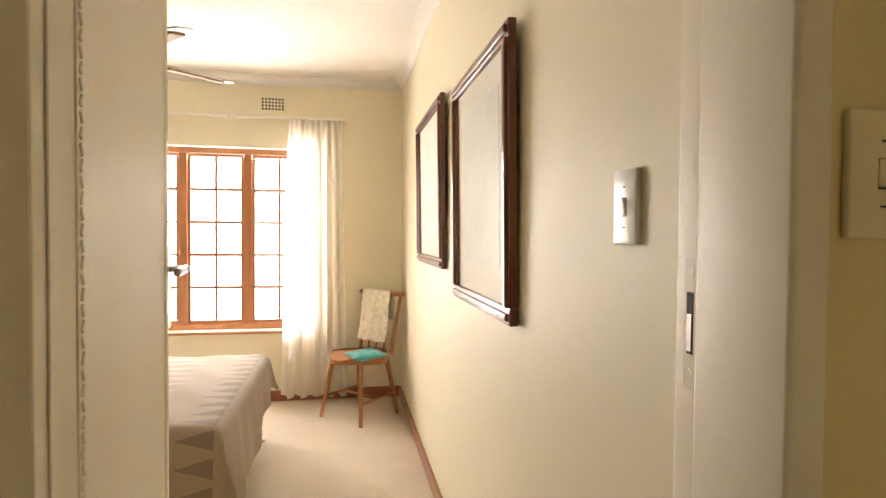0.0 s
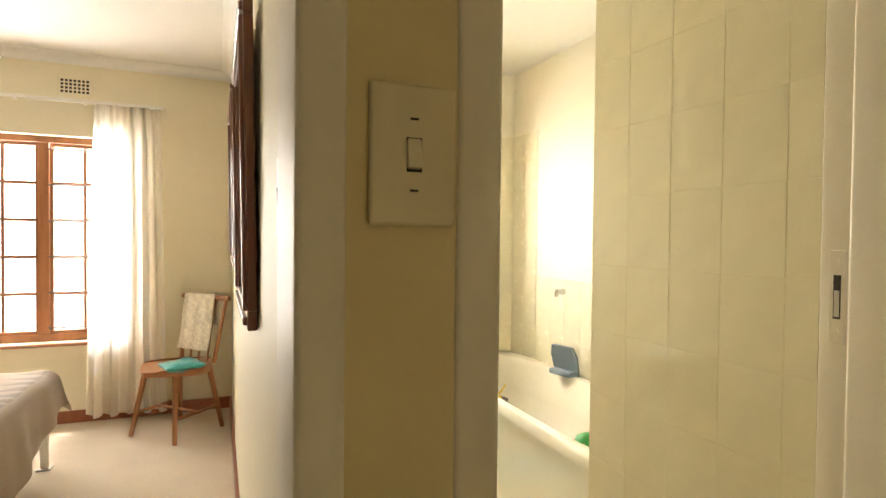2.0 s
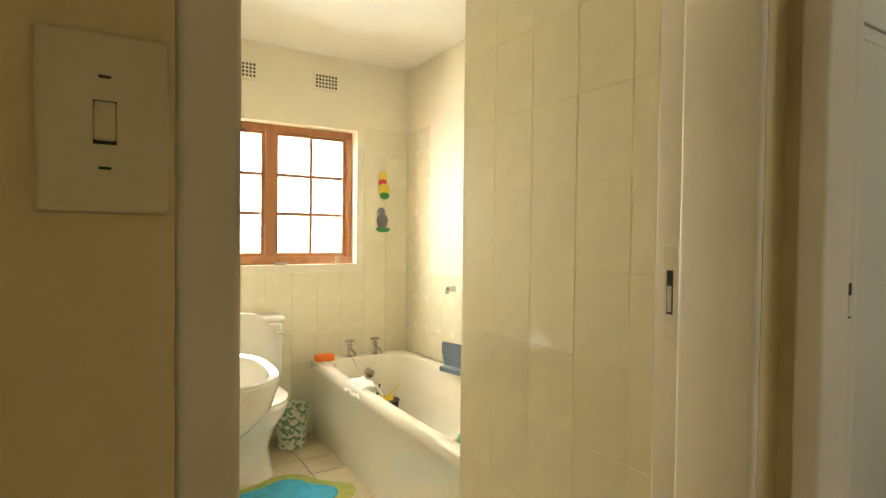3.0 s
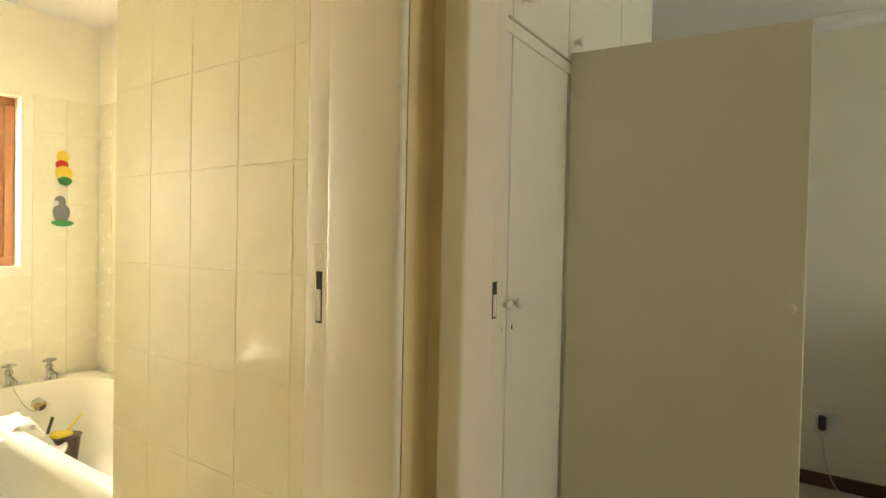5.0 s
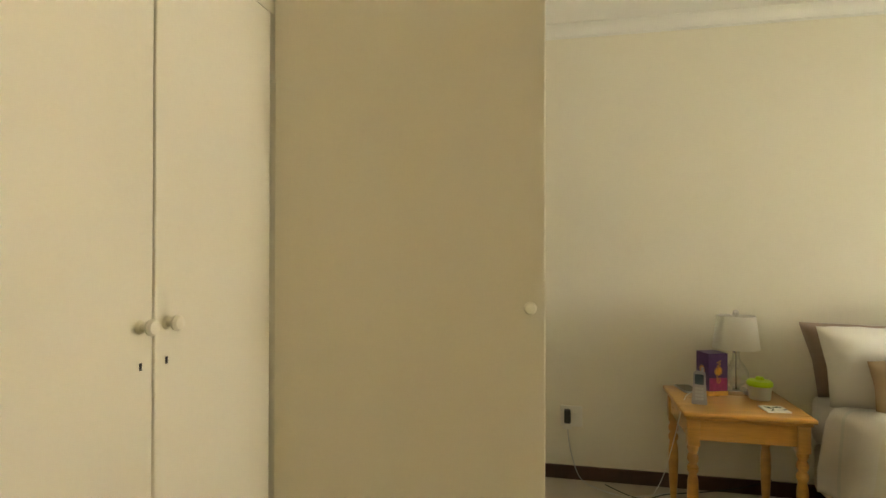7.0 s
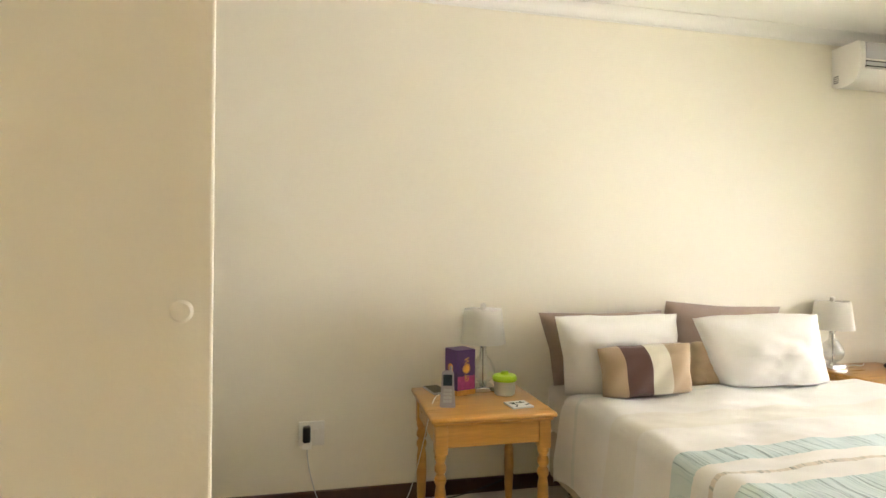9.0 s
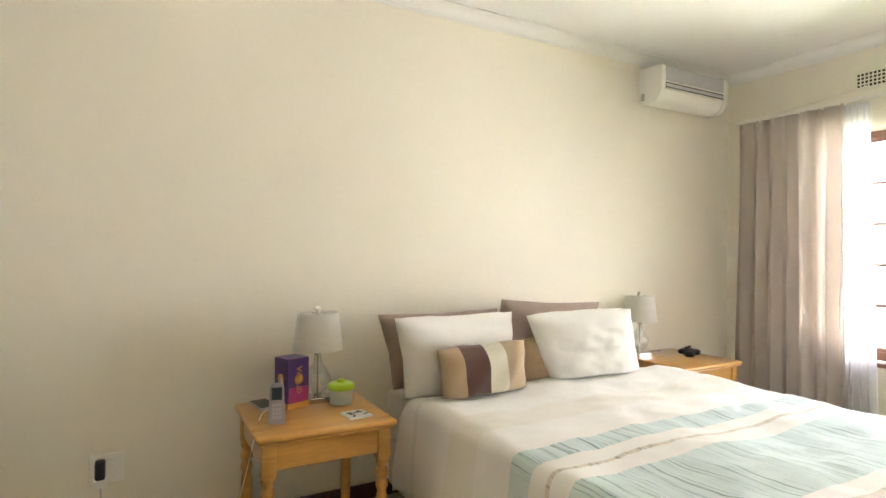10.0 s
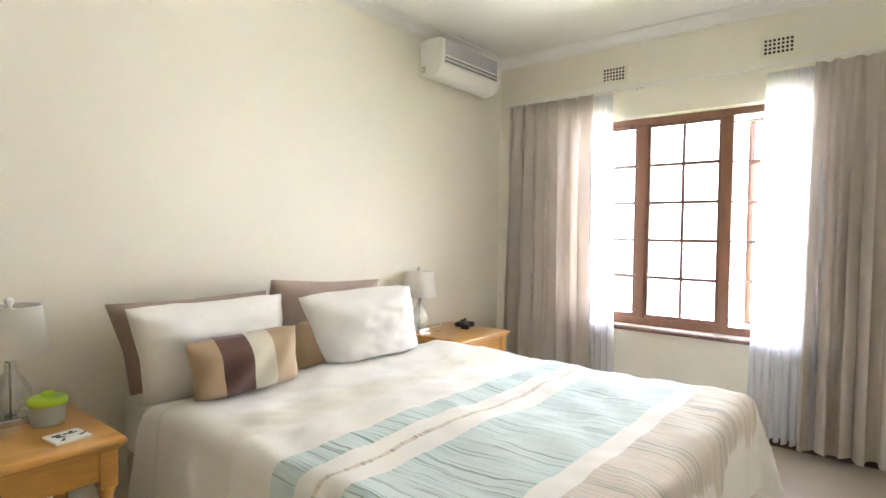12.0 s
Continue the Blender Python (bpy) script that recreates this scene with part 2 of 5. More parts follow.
def duvet_cloth():
    """Cream cotton with bands of blue and brown dashes across the bed."""
    m = fabric("banded_duvet_cotton", (0.86, 0.83, 0.78), weave=800)
    nt = m.node_tree
    bsdf = nt.nodes["Principled BSDF"]
    base = bsdf.inputs["Base Color"].links[0].from_socket
    tc, sep = nt.nodes.new("ShaderNodeTexCoord"), nt.nodes.new("ShaderNodeSeparateXYZ")
    nt.links.new(tc.outputs["Object"], sep.inputs[0])
    span = nt.nodes.new("ShaderNodeMapRange")
    span.inputs["From Min"].default_value, span.inputs["From Max"].default_value = -2.2, 0.0
    wander = nt.nodes.new("ShaderNodeMath")
    wander.operation = "MULTIPLY_ADD"
    wander.inputs[1].default_value = 0.016
    nt.links.new(noise_fac(nt, 1.0, 3, 0.7, stretch=(2.0, 90.0, 1.0)), wander.inputs[0])
    nt.links.new(sep.outputs["X"], wander.inputs[2])
    nt.links.new(wander.outputs[0], span.inputs["Value"])

    def at(x):
        return (x + 2.2) / 2.2
    cream, blue, brown, sand = (1, 1, 1), (0.75, 0.89, 0.92), (0.84, 0.76, 0.69), (0.86, 0.78, 0.69)
    pale, mist = (0.965, 0.95, 0.90), (0.90, 0.94, 0.94)
    BANDS = [(-2.2, cream), (-2.00, brown), (-1.82, cream), (-1.745, blue), (-1.385, cream), (-1.31, sand), (-1.29, cream), (-1.225, blue), (-1.125, cream), (-0.92, pale), (-0.74, cream), (-0.46, mist), (-0.43, cream)]
    bands = ramp(nt, span.outputs[0], [(max(0, at(x)), c) for x, c in BANDS], "CONSTANT")
    dash = noise_fac(nt, 1.0, 3, 0.6, stretch=(2.2, 150.0, 1.0))
    dashes = ramp(nt, dash, [(0.50, (1, 1, 1)), (0.57, (0.80, 0.86, 0.87)), (0.60, (0.78, 0.84, 0.85)), (0.64, (0.36, 0.42, 0.41))])
    masks = ramp(nt, span.outputs[0], [(max(0, at(x)), (1, 1, 1) if c in (blue, brown, sand) else (0, 0, 0)) for x, c in BANDS], "CONSTANT")
    col = mixed(nt, 1.0, base, bands, "MULTIPLY")
    col = mixed(nt, masks, col, mixed(nt, 1.0, col, dashes, "MULTIPLY"))
    nt.links.new(col, bsdf.inputs["Base Color"])
    return m


def zigzag_cloth():
    """Taupe bedspread with a pale field and rows of long pointed tongues."""
    m = fabric("taupe_zigzag_cotton", (0.40, 0.32, 0.25), weave=700)
    nt = m.node_tree
    bsdf = nt.nodes["Principled BSDF"]
    base = bsdf.inputs["Base Color"].links[0].from_socket
    tc, sep = nt.nodes.new("ShaderNodeTexCoord"), nt.nodes.new("ShaderNodeSeparateXYZ")
    nt.links.new(tc.outputs["UV"], sep.inputs[0])

    def calc(op, a, b=None):
        node = nt.nodes.new("ShaderNodeMath")
        node.operation = op
        for n, v in enumerate((a, b)):
            if v is None:
                continue
            if hasattr(v, "is_output"):
                nt.links.new(v, node.inputs[n])
            else:
                node.inputs[n].default_value = v
        return node.outputs[0]
    saw = calc("DIVIDE", calc("PINGPONG", sep.outputs["Y"], 0.055), 0.055)
    edge = calc("SUBTRACT", sep.outputs["X"], calc("MULTIPLY", saw, 0.40))
    span = calc("DIVIDE", calc("ADD", edge, 1.34), 2.68)
    field = ramp(nt, span, [(0.0, (0.66, 0.62, 0.58)), (0.14, (0.27, 0.23, 0.28)), (0.32, (0.70, 0.66, 0.63)), (0.52, (0.50, 0.44, 0.38)), (0.60, (0.33, 0.26, 0.19))], "CONSTANT")
    col = mixed(nt, 0.85, base, field)
    along = calc("DIVIDE", calc("SUBTRACT", sep.outputs["X"], 0.80), 0.15)
    inside = calc("MULTIPLY", calc("LESS_THAN", along, 1.0), calc("LESS_THAN", saw, calc("MULTIPLY", along, 0.75)))
    col = mixed(nt, calc("MULTIPLY", inside, 0.65), col, (0.14, 0.105, 0.10))
    nt.links.new(col, bsdf.inputs["Base Color"])
    return m


# Emits light by itself: the garden's overexposed glow is put into the material.
def glowing_backdrop():
    m = mat("glowing_backdrop", (0.9, 0.9, 0.85), 0.9)
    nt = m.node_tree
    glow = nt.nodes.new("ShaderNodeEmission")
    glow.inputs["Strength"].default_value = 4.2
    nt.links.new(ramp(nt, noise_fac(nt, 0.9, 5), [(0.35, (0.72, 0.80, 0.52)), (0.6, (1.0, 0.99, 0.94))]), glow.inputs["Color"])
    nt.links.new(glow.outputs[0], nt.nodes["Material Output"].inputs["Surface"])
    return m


def leafy_print():
    """Pale plastic strewn with small green leaves."""
    m = mat("leafy_bin_plastic", (0.80, 0.80, 0.70), 0.4, vary=0.04)
    nt = m.node_tree
    bsdf = nt.nodes["Principled BSDF"]
    base = bsdf.inputs["Base Color"].links[0].from_socket
    leaf = ramp(nt, noise_fac(nt, 42, 1, 0.4), [(0.50, (0, 0, 0)), (0.54, (1, 1, 1))])
    nt.links.new(mixed(nt, leaf, base, (0.20, 0.36, 0.24)), bsdf.inputs["Base Color"])
    return m


M["mint"] = leafy_print()
M["duvet"], M["zigzag"], M["glare"] = duvet_cloth(), zigzag_cloth(), glowing_backdrop()


# ---- mesh helpers ----
def bx(bm, x0, x1, y0, y1, z0, z1, bevel=0.0, seg=2, m=None):
    made = bmesh.ops.create_cube(bm, size=1.0)["verts"]
    for v in made:
        v.co = Vector(((x0 + x1) / 2 + v.co.x * (x1 - x0), (y0 + y1) / 2 + v.co.y * (y1 - y0), (z0 + z1) / 2 + v.co.z * (z1 - z0)))
    if bevel:
        edges = list({e for v in made for e in v.link_edges})
        out = bmesh.ops.bevel(bm, geom=edges, offset=bevel, segments=seg, affect="EDGES", profile=0.5)
        made = list({v for f in out["faces"] for v in f.verts} | {v for v in made if v.is_valid})
    if m is not None:
        bmesh.ops.transform(bm, matrix=m, verts=made)
    return made


def rod(bm, a, b, r0, r1=None, n=12):
    a, b = Vector(a), Vector(b)
    d = b - a
    m = Matrix.Translation((a + b) / 2) @ d.to_track_quat("Z", "Y").to_matrix().to_4x4()
    bmesh.ops.create_cone(bm, cap_ends=True, segments=n, radius1=r0, radius2=r0 if r1 is None else r1, depth=d.length, matrix=m)


def lathe(bm, profile, n=24, m=None, closed=True):
    """A turned body from (radius, height) pairs."""
    rings = []
    for r, z in profile:
        rings.append([bm.verts.new((r * math.cos(k * math.tau / n), r * math.sin(k * math.tau / n), z)) for k in range(n)])
    for lo, hi in zip(rings, rings[1:]):
        for k in range(n):
            bm.faces.new((lo[k], lo[(k + 1) % n], hi[(k + 1) % n], hi[k]))
    if closed:
        bm.faces.new(list(reversed(rings[0])))
        bm.faces.new(rings[-1])
    if m is not None:
        bmesh.ops.transform(bm, matrix=m, verts=[v for ring in rings for v in ring])


def outline(bm, points, depth, m=None, bevel=0.0):
    """A flat shape of that depth: points in x and z, depth along y."""
    front = [bm.verts.new((x, 0, z)) for x, z in points]
    face = bm.faces.new(front)
    out = bmesh.ops.extrude_face_region(bm, geom=[face])
    back = [v for v in out["geom"] if isinstance(v, bmesh.types.BMVert)]
    for v in back:
        v.co.y += depth
    bmesh.ops.recalc_face_normals(bm, faces=bm.faces)
    if m is not None:
        bmesh.ops.transform(bm, matrix=m, verts=front + back)


def sheet(bm, nu, nv, place, uv=None):
    """A grid of points place(u, v), u and v from 0 to 1."""
    grid = [[bm.verts.new(place(i / nu, j / nv)) for j in range(nv + 1)] for i in range(nu + 1)]
    layer = bm.loops.layers.uv.verify() if uv else None
    for i in range(nu):
        for j in range(nv):
            f = bm.faces.new((grid[i][j], grid[i + 1][j], grid[i + 1][j + 1], grid[i][j + 1]))
            f.smooth = True
            if uv:
                for loop, (a, b) in zip(f.loops, ((i, j), (i + 1, j), (i + 1, j + 1), (i, j + 1))):
                    loop[layer].uv = uv(a / nu, b / nv)


def mesh_of(name, bm, material, smooth=False):
    me = bpy.data.meshes.new(name)
    bmesh.ops.recalc_face_normals(bm, faces=bm.faces)
    bm.to_mesh(me)
    bm.free()
    me.materials.append(material)
    if smooth:
        for p in me.polygons:
            p.use_smooth = True
        me.set_sharp_from_angle(angle=radians(smooth if smooth is not True else 40))
    return me


def part(name, bm, material, parent, label="", smooth=False):
    ob = new(name, mesh_of(name, bm, material, smooth))
    ob.parent = parent
    if label:
        tagged(ob, label)
    return ob


def thing(name, at, label, category, group="", turn=0.0, kind=""):
    ob = new(name)
    ob.empty_display_size = 0.1
    ob.matrix_basis = pose(*at, 0, 0, turn)
    return tagged(ob, label, category, group, kind)


def solo(name, bm, material, label, category="", kind="structure", smooth=False):
    return tagged(new(name, mesh_of(name, bm, material, smooth)), label, category, "", kind)


def pierced(bm, axis, lo, hi, t0, t1, z0, z1, holes):
    """A wall along axis from lo to hi, of thickness t0 to t1, with holes (a, b, low, high) through it."""
    cuts = sorted({lo, hi, *(v for h in holes for v in h[:2])})
    for a, b in zip(cuts, cuts[1:]):
        level = z0
        for h in sorted((h for h in holes if h[0] <= a and b <= h[1]), key=lambda h: h[2]):
            if h[2] > level:
                bx(bm, *((a, b, t0, t1) if axis == "x" else (t0, t1, a, b)), level, h[2])
            level = h[3]
        if level < z1:
            bx(bm, *((a, b, t0, t1) if axis == "x" else (t0, t1, a, b)), level, z1)


def fresh():
    return bmesh.new()


# ---- shell: floors, walls, ceilings ----
b = fresh(); bx(b, -60, 60, -60, 60, -0.5, -0.35)
solo("ground", b, M["ground"], "sunlit lawn around the house", "lawn")
# glowing planes added outside the windows, which also light the rooms
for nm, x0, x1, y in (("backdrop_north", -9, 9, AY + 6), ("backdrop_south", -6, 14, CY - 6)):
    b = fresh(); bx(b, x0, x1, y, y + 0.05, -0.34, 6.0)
    solo(nm, b, M["glare"], "glowing backdrop in place of the overexposed garden", "garden")
b = fresh(); bx(b, -3.0, AX, HY1, AY, -0.12, 0.0)
solo("floor_guest_room", b, M["carpet"], "beige looped berber carpet", "carpet")
b = fresh(); bx(b, -3.0, DX1, -0.1, HY1, -0.12, 0.0)
solo("floor_hall", b, M["carpet_b"], "beige carpet of the hall", "carpet")
b = fresh(); bx(b, AX + 0.12, BX, HY1, BY, -0.12, -0.004)
bath_floor = solo("floor_bathroom", b, M["grout"], "cream floor tiles with pale grout", "tiled floor")
b = fresh(); bx(b, DX1, CX, CY, 2.15, -0.12, 0.0)
solo("floor_bedroom", b, M["carpet_b"], "beige carpet of the main bedroom", "carpet")

b = fresh()
pierced(b, "x", -3.0, DX0, HY0, HY1, 0, ZC, [(A_OPEN[0] - 0.045, A_OPEN[1] + 0.045, -1, DOOR + 0.045), (B_OPEN[0] - 0.05, B_OPEN[1] + 0.02, -1, DOOR + 0.045)])
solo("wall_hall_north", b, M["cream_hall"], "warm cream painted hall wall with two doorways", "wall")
b = fresh()
pierced(b, "y", -0.1, HY1, DX0, DX1, 0, ZC, [(C_OPEN[0] - 0.045, C_OPEN[1] + 0.042, -1, DOOR + 0.045)])
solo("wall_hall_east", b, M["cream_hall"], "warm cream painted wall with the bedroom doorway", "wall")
b = fresh(); bx(b, -3.0, DX0, -0.22, -0.1, 0, ZC)
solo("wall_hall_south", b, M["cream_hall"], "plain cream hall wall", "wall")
b = fresh(); bx(b, AX, AX + 0.12, HY1, AY + 0.18, 0, ZC)
solo("wall_guest_east", b, M["cream"], "satin cream painted wall hung with two pictures", "wall")
b = fresh(); pierced(b, "x", -3.12, AX, AY, AY + 0.18, 0, ZC, [A_WIN])
solo("wall_guest_north", b, M["cream"], "cream painted wall with a cottage-pane window", "wall")
b = fresh(); bx(b, -3.12, -3.0, -0.22, AY, 0, ZC)
solo("wall_west", b, M["cream"], "plain cream wall", "wall")
b = fresh(); pierced(b, "x", AX + 0.12, BX + 0.12, BY, BY + 0.18, 0, ZC, [B_WIN])
bath_north = solo("wall_bath_north", b, M["pale"], "cream bathroom wall, tiled below and painted above", "wall")
b = fresh(); bx(b, BX, BX + 0.12, NY - 0.12, BY, 0, ZC)
bath_east = solo("wall_bath_east", b, M["pale"], "cream tiled bathroom wall beside the tub", "wall")
b = fresh()
bx(b, NX, DX1, HY1, NY, 0, ZC)
bx(b, DX1, BX, NY - 0.12, NY, 0, ZC)
partition = solo("wall_bath_partition", b, M["grout"], "cream tiled bathroom partition", "wall")
b = fresh(); bx(b, DX0, DX1, CY - 0.18, -0.1, 0, ZC)
solo("wall_bedroom_west", b, M["pale"], "pale cream painted wall", "wall")
b = fresh(); bx(b, CX, CX + 0.18, CY - 0.18, 2.27, 0, ZC)
solo("wall_bedroom_east", b, M["pale"], "pale cream painted wall behind the bed", "wall")
b = fresh(); pierced(b, "x", DX1, CX, CY - 0.18, CY, 0, ZC, [C_WIN])
solo("wall_bedroom_south", b, M["pale"], "pale cream wall with a cottage-pane window", "wall")
b = fresh(); bx(b, DX1, CX, 2.15, 2.27, 0, ZC)
solo("wall_bedroom_north", b, M["pale"], "pale cream painted wall", "wall")
b = fresh(); bx(b, -3.12, CX + 0.18, CY - 0.18, AY + 0.18, ZC, ZC + 0.12)
solo("ceiling", b, M["ceiling"], "white painted ceiling", "ceiling")
b = fresh(); bx(b, AX + 0.12, BX, HY1, BY, 2.475, ZC)
solo("ceiling_bathroom", b, M["ceiling"], "white painted bathroom ceiling", "ceiling")


def cornice(name, a, c, inward):
    """Coved plaster between two corner points along a wall; inward: the way into the room."""
    bm = fresh()
    prof = [(0, ZC - 0.062), (0.006, ZC - 0.062), (0.006, ZC - 0.052)] + [(0.012 + 0.058 * (1 - math.cos(k * math.pi / 12)), ZC - 0.052 + 0.046 * math.sin(k * math.pi / 12)) for k in range(0, 7)] + [(0.075, ZC - 0.004), (0.075, ZC), (0, ZC)]
    ends = [[bm.verts.new((p[0] + inward[0] * d, p[1] + inward[1] * d, z)) for d, z in prof] for p in (a, c)]
    n = len(prof)
    for k in range(n):
        bm.faces.new((ends[0][k], ends[0][(k + 1) % n], ends[1][(k + 1) % n], ends[1][k]))
    for e in ends:
        bm.faces.new(e)
    solo(name, bm, M["ceiling"], "white coved plaster cornice", "cornice", smooth=30)


cornice("cornice_guest_north", (-3.0, AY), (AX, AY), (0, -1))
cornice("cornice_guest_east", (AX, HY1), (AX, AY), (-1, 0))
cornice("cornice_bedroom_east", (CX, CY), (CX, 2.15), (-1, 0))
cornice("cornice_bedroom_south", (DX1, CY), (CX, CY), (0, 1))


def baseboard(name, x0, x1, y0, y1, high, material, label):
    bm = fresh()
    bx(bm, x0, x1, y0, y1, 0, high, 0.004)
    solo(name, bm, material, label, "skirting")


baseboard("baseboard_guest_east", AX - 0.016, AX, HY1, AY - 0.016, 0.085, M["skirting_a"], "reddish wooden skirting board")
baseboard("baseboard_guest_north", -3.0, AX, AY - 0.016, AY, 0.085, M["skirting_a"], "reddish wooden skirting board")
baseboard("baseboard_bedroom_east", CX - 0.016, CX, CY, 2.15, 0.076, M["skirting_b"], "dark brown wooden skirting board")
baseboard("baseboard_bedroom_south", DX1, CX - 0.016, CY, CY + 0.016, 0.076, M["skirting_b"], "dark brown wooden skirting board")


# ---- door frames ----
def door_frame(name, lo, hi, w_lo, w_hi, t0, t1, across, label):
    """Pressed frame with a stop. Runs along x, or along y when across; lo and hi: clear opening; w: widths of its faces."""
    ob = tagged(new(name), label, "door frame", "", "structure")

    def box(bm, a0, a1, d0, d1, z0, z1, bev):
        bx(bm, *((d0, d1, a0, a1) if across else (a0, a1, d0, d1)), z0, z1, bev, 3)
    stop = t1 - 0.045
    for side, a0, a1, r0, r1 in (("jamb", lo - w_lo, lo, lo - w_lo, lo - 0.013), ("jamb", hi, hi + w_hi, hi + 0.013, hi + w_hi)):
        bm = fresh()
        box(bm, a0, a1, t0 - 0.014, stop, 0, DOOR + 0.045, 0.007)
        box(bm, r0, r1, stop - 0.01, t1 + 0.012, 0, DOOR + 0.045, 0.004)
        part(side, bm, M["gloss"], ob, smooth=35)
    bm = fresh()
    box(bm, lo, hi, t0 - 0.014, stop, DOOR, DOOR + 0.045, 0.007)
    box(bm, lo, hi, stop, t1 + 0.012, DOOR + 0.013, DOOR + 0.045, 0.004)
    part("head", bm, M["gloss"], ob, smooth=35)
    return ob


frame_a = door_frame("door_frame_1", *A_OPEN, 0.045, 0.045, HY0, HY1 + 0.012, False, "cream gloss painted frame of the guest room door")
frame_b = door_frame("door_frame_2", *B_OPEN, 0.050, 0.018, HY0 + 0.011, HY1 + 0.012, False, "cream gloss painted frame of the bathroom door")
frame_c = door_frame("door_frame_3", *C_OPEN, 0.045, 0.042, DX0, DX1, True, "cream gloss painted frame of the bedroom door")


def strike_plate(frame_ob, m, tall=1.0):
    """A strike plate with its slot and screws, facing -x, its middle at the origin."""
    bm = fresh(); bx(bm, -0.0015, 0.003, -0.016, 0.013, -0.085, 0.085, 0.001)
    plate = part("strike_plate", bm, M["gloss"], frame_ob, "painted-over steel strike plate")
    plate.matrix_basis = m
    bm = fresh(); bx(bm, -0.0022, 0.0, -0.008, 0.005, -0.040 * tall, 0.040 * tall)
    part("latch_slot", bm, M["dark"], plate, "dark latch slot")
    bm = fresh(); bx(bm, -0.003, -0.001, -0.006, 0.003, -0.036 * tall, 0.012 * tall)
    part("latch_keep", bm, M["steel" if tall == 1 else "gloss"], plate, "worn steel keep" if tall == 1 else "painted keep")
    for z in (-0.064, 0.064):
        bm = fresh(); rod(bm, (-0.0022, -0.001, z), (0.0, -0.001, z), 0.005)
        part("screw", bm, M["gloss"], plate)


strike_plate(frame_a, pose(A_OPEN[1] + 0.013, HY1 - 0.008, 1.207))
strike_plate(frame_b, pose(B_OPEN[1] + 0.013, HY1 - 0.008, 1.207))
strike_plate(frame_c, pose(DX1 - 0.018, C_OPEN[1] + 0.013, 1.207, 0, 0, 90) @ Matrix.Diagonal((1, -1, 1, 1)), 0.72)


# ---- windows ----
def cottage_window(name, x0, x1, z0, z1, y, out, posts, rows, cols, material, label, bars, ajar=None):
    """Timber window. y: inside face of the frame; out: +1 or -1, the way outdoors; posts: middles of its mullions; cols: panes across for each light."""
    ob = tagged(new(name), label, "window", "", "structure")
    d = 0.055 * out
    ya, yb = min(y, y + d), max(y, y + d)
    for nm, a in (("frame_rail", (x0, x1, z1 - 0.045, z1)), ("frame_rail", (x0, x1, z0, z0 + 0.05)), ("frame_stile", (x0, x0 + 0.045, z0 + 0.05, z1 - 0.045)), ("frame_stile", (x1 - 0.045, x1, z0 + 0.05, z1 - 0.045))):
        bm = fresh(); bx(bm, a[0], a[1], ya, yb, a[2], a[3], 0.005)
        part(nm, bm, material, ob)
    edges = [x0 + 0.045]
    for p in posts:
        bm = fresh(); bx(bm, p - 0.032, p + 0.032, ya - 0.004, yb + 0.004, z0 + 0.05, z1 - 0.045, 0.006)
        part("mullion", bm, material, ob)
        edges += [p - 0.032, p + 0.032]
    edges.append(x1 - 0.045)
    lo, hi = z0 + 0.05, z1 - 0.045
    for light, n in enumerate(cols):
        a, c = edges[2 * light], edges[2 * light + 1]
        bm = fresh()
        for r in ((a, c, hi - 0.022, hi), (a, c, lo, lo + 0.026), (a, a + 0.022, lo + 0.026, hi - 0.022), (c - 0.022, c, lo + 0.026, hi - 0.022)):
            bx(bm, r[0], r[1], ya + 0.010, yb - 0.008, r[2], r[3], 0.003)
        sash = part("sash", bm, material, ob)
        a, c, lo2, hi2 = a + 0.022, c - 0.022, lo + 0.026, hi - 0.022
        for k in range(1, rows):
            z = lo2 + (hi2 - lo2) * k / rows
            bm = fresh(); bx(bm, a, c, ya + 0.017, yb - 0.017, z - 0.011, z + 0.011)
            part("glazing_bar", bm, material, sash)
        for k in range(1, n):
            x = a + (c - a) * k / n
            bm = fresh(); bx(bm, x - 0.010, x + 0.010, ya + 0.0175, yb - 0.0175, lo2, hi2)
            part("glazing_bar", bm, material, sash)
        for i in range(n):
            for k in range(rows):
                bm = fresh()
                bx(bm, a + (c - a) * i / n + 0.007, a + (c - a) * (i + 1) / n - 0.007, y + d * 0.45, y + d * 0.55, lo2 + (hi2 - lo2) * k / rows + 0.007, lo2 + (hi2 - lo2) * (k + 1) / rows - 0.007)
                pane = part("pane", bm, M["pane"], sash)
                pane.visible_shadow = False
        if light == ajar:
            hinge = Vector((edges[2 * light], y + d / 2, 0))
            sash.matrix_basis = Matrix.Translation(hinge) @ pose(0, 0, 0, 0, 0, 30 * out) @ Matrix.Translation(-hinge)
        if light in bars:
            for k in range(rows + 1):
                z = lo2 + 0.02 + (hi2 - lo2 - 0.04) * k / rows
                bm = fresh(); rod(bm, (a - 0.03, y - 0.012 * out, z), (c + 0.03, y - 0.012 * out, z), 0.0058, n=8)
                part("burglar_bar", bm, M["bar"], ob, "thin burglar bar, coloured dark as seen against the light")
    return ob


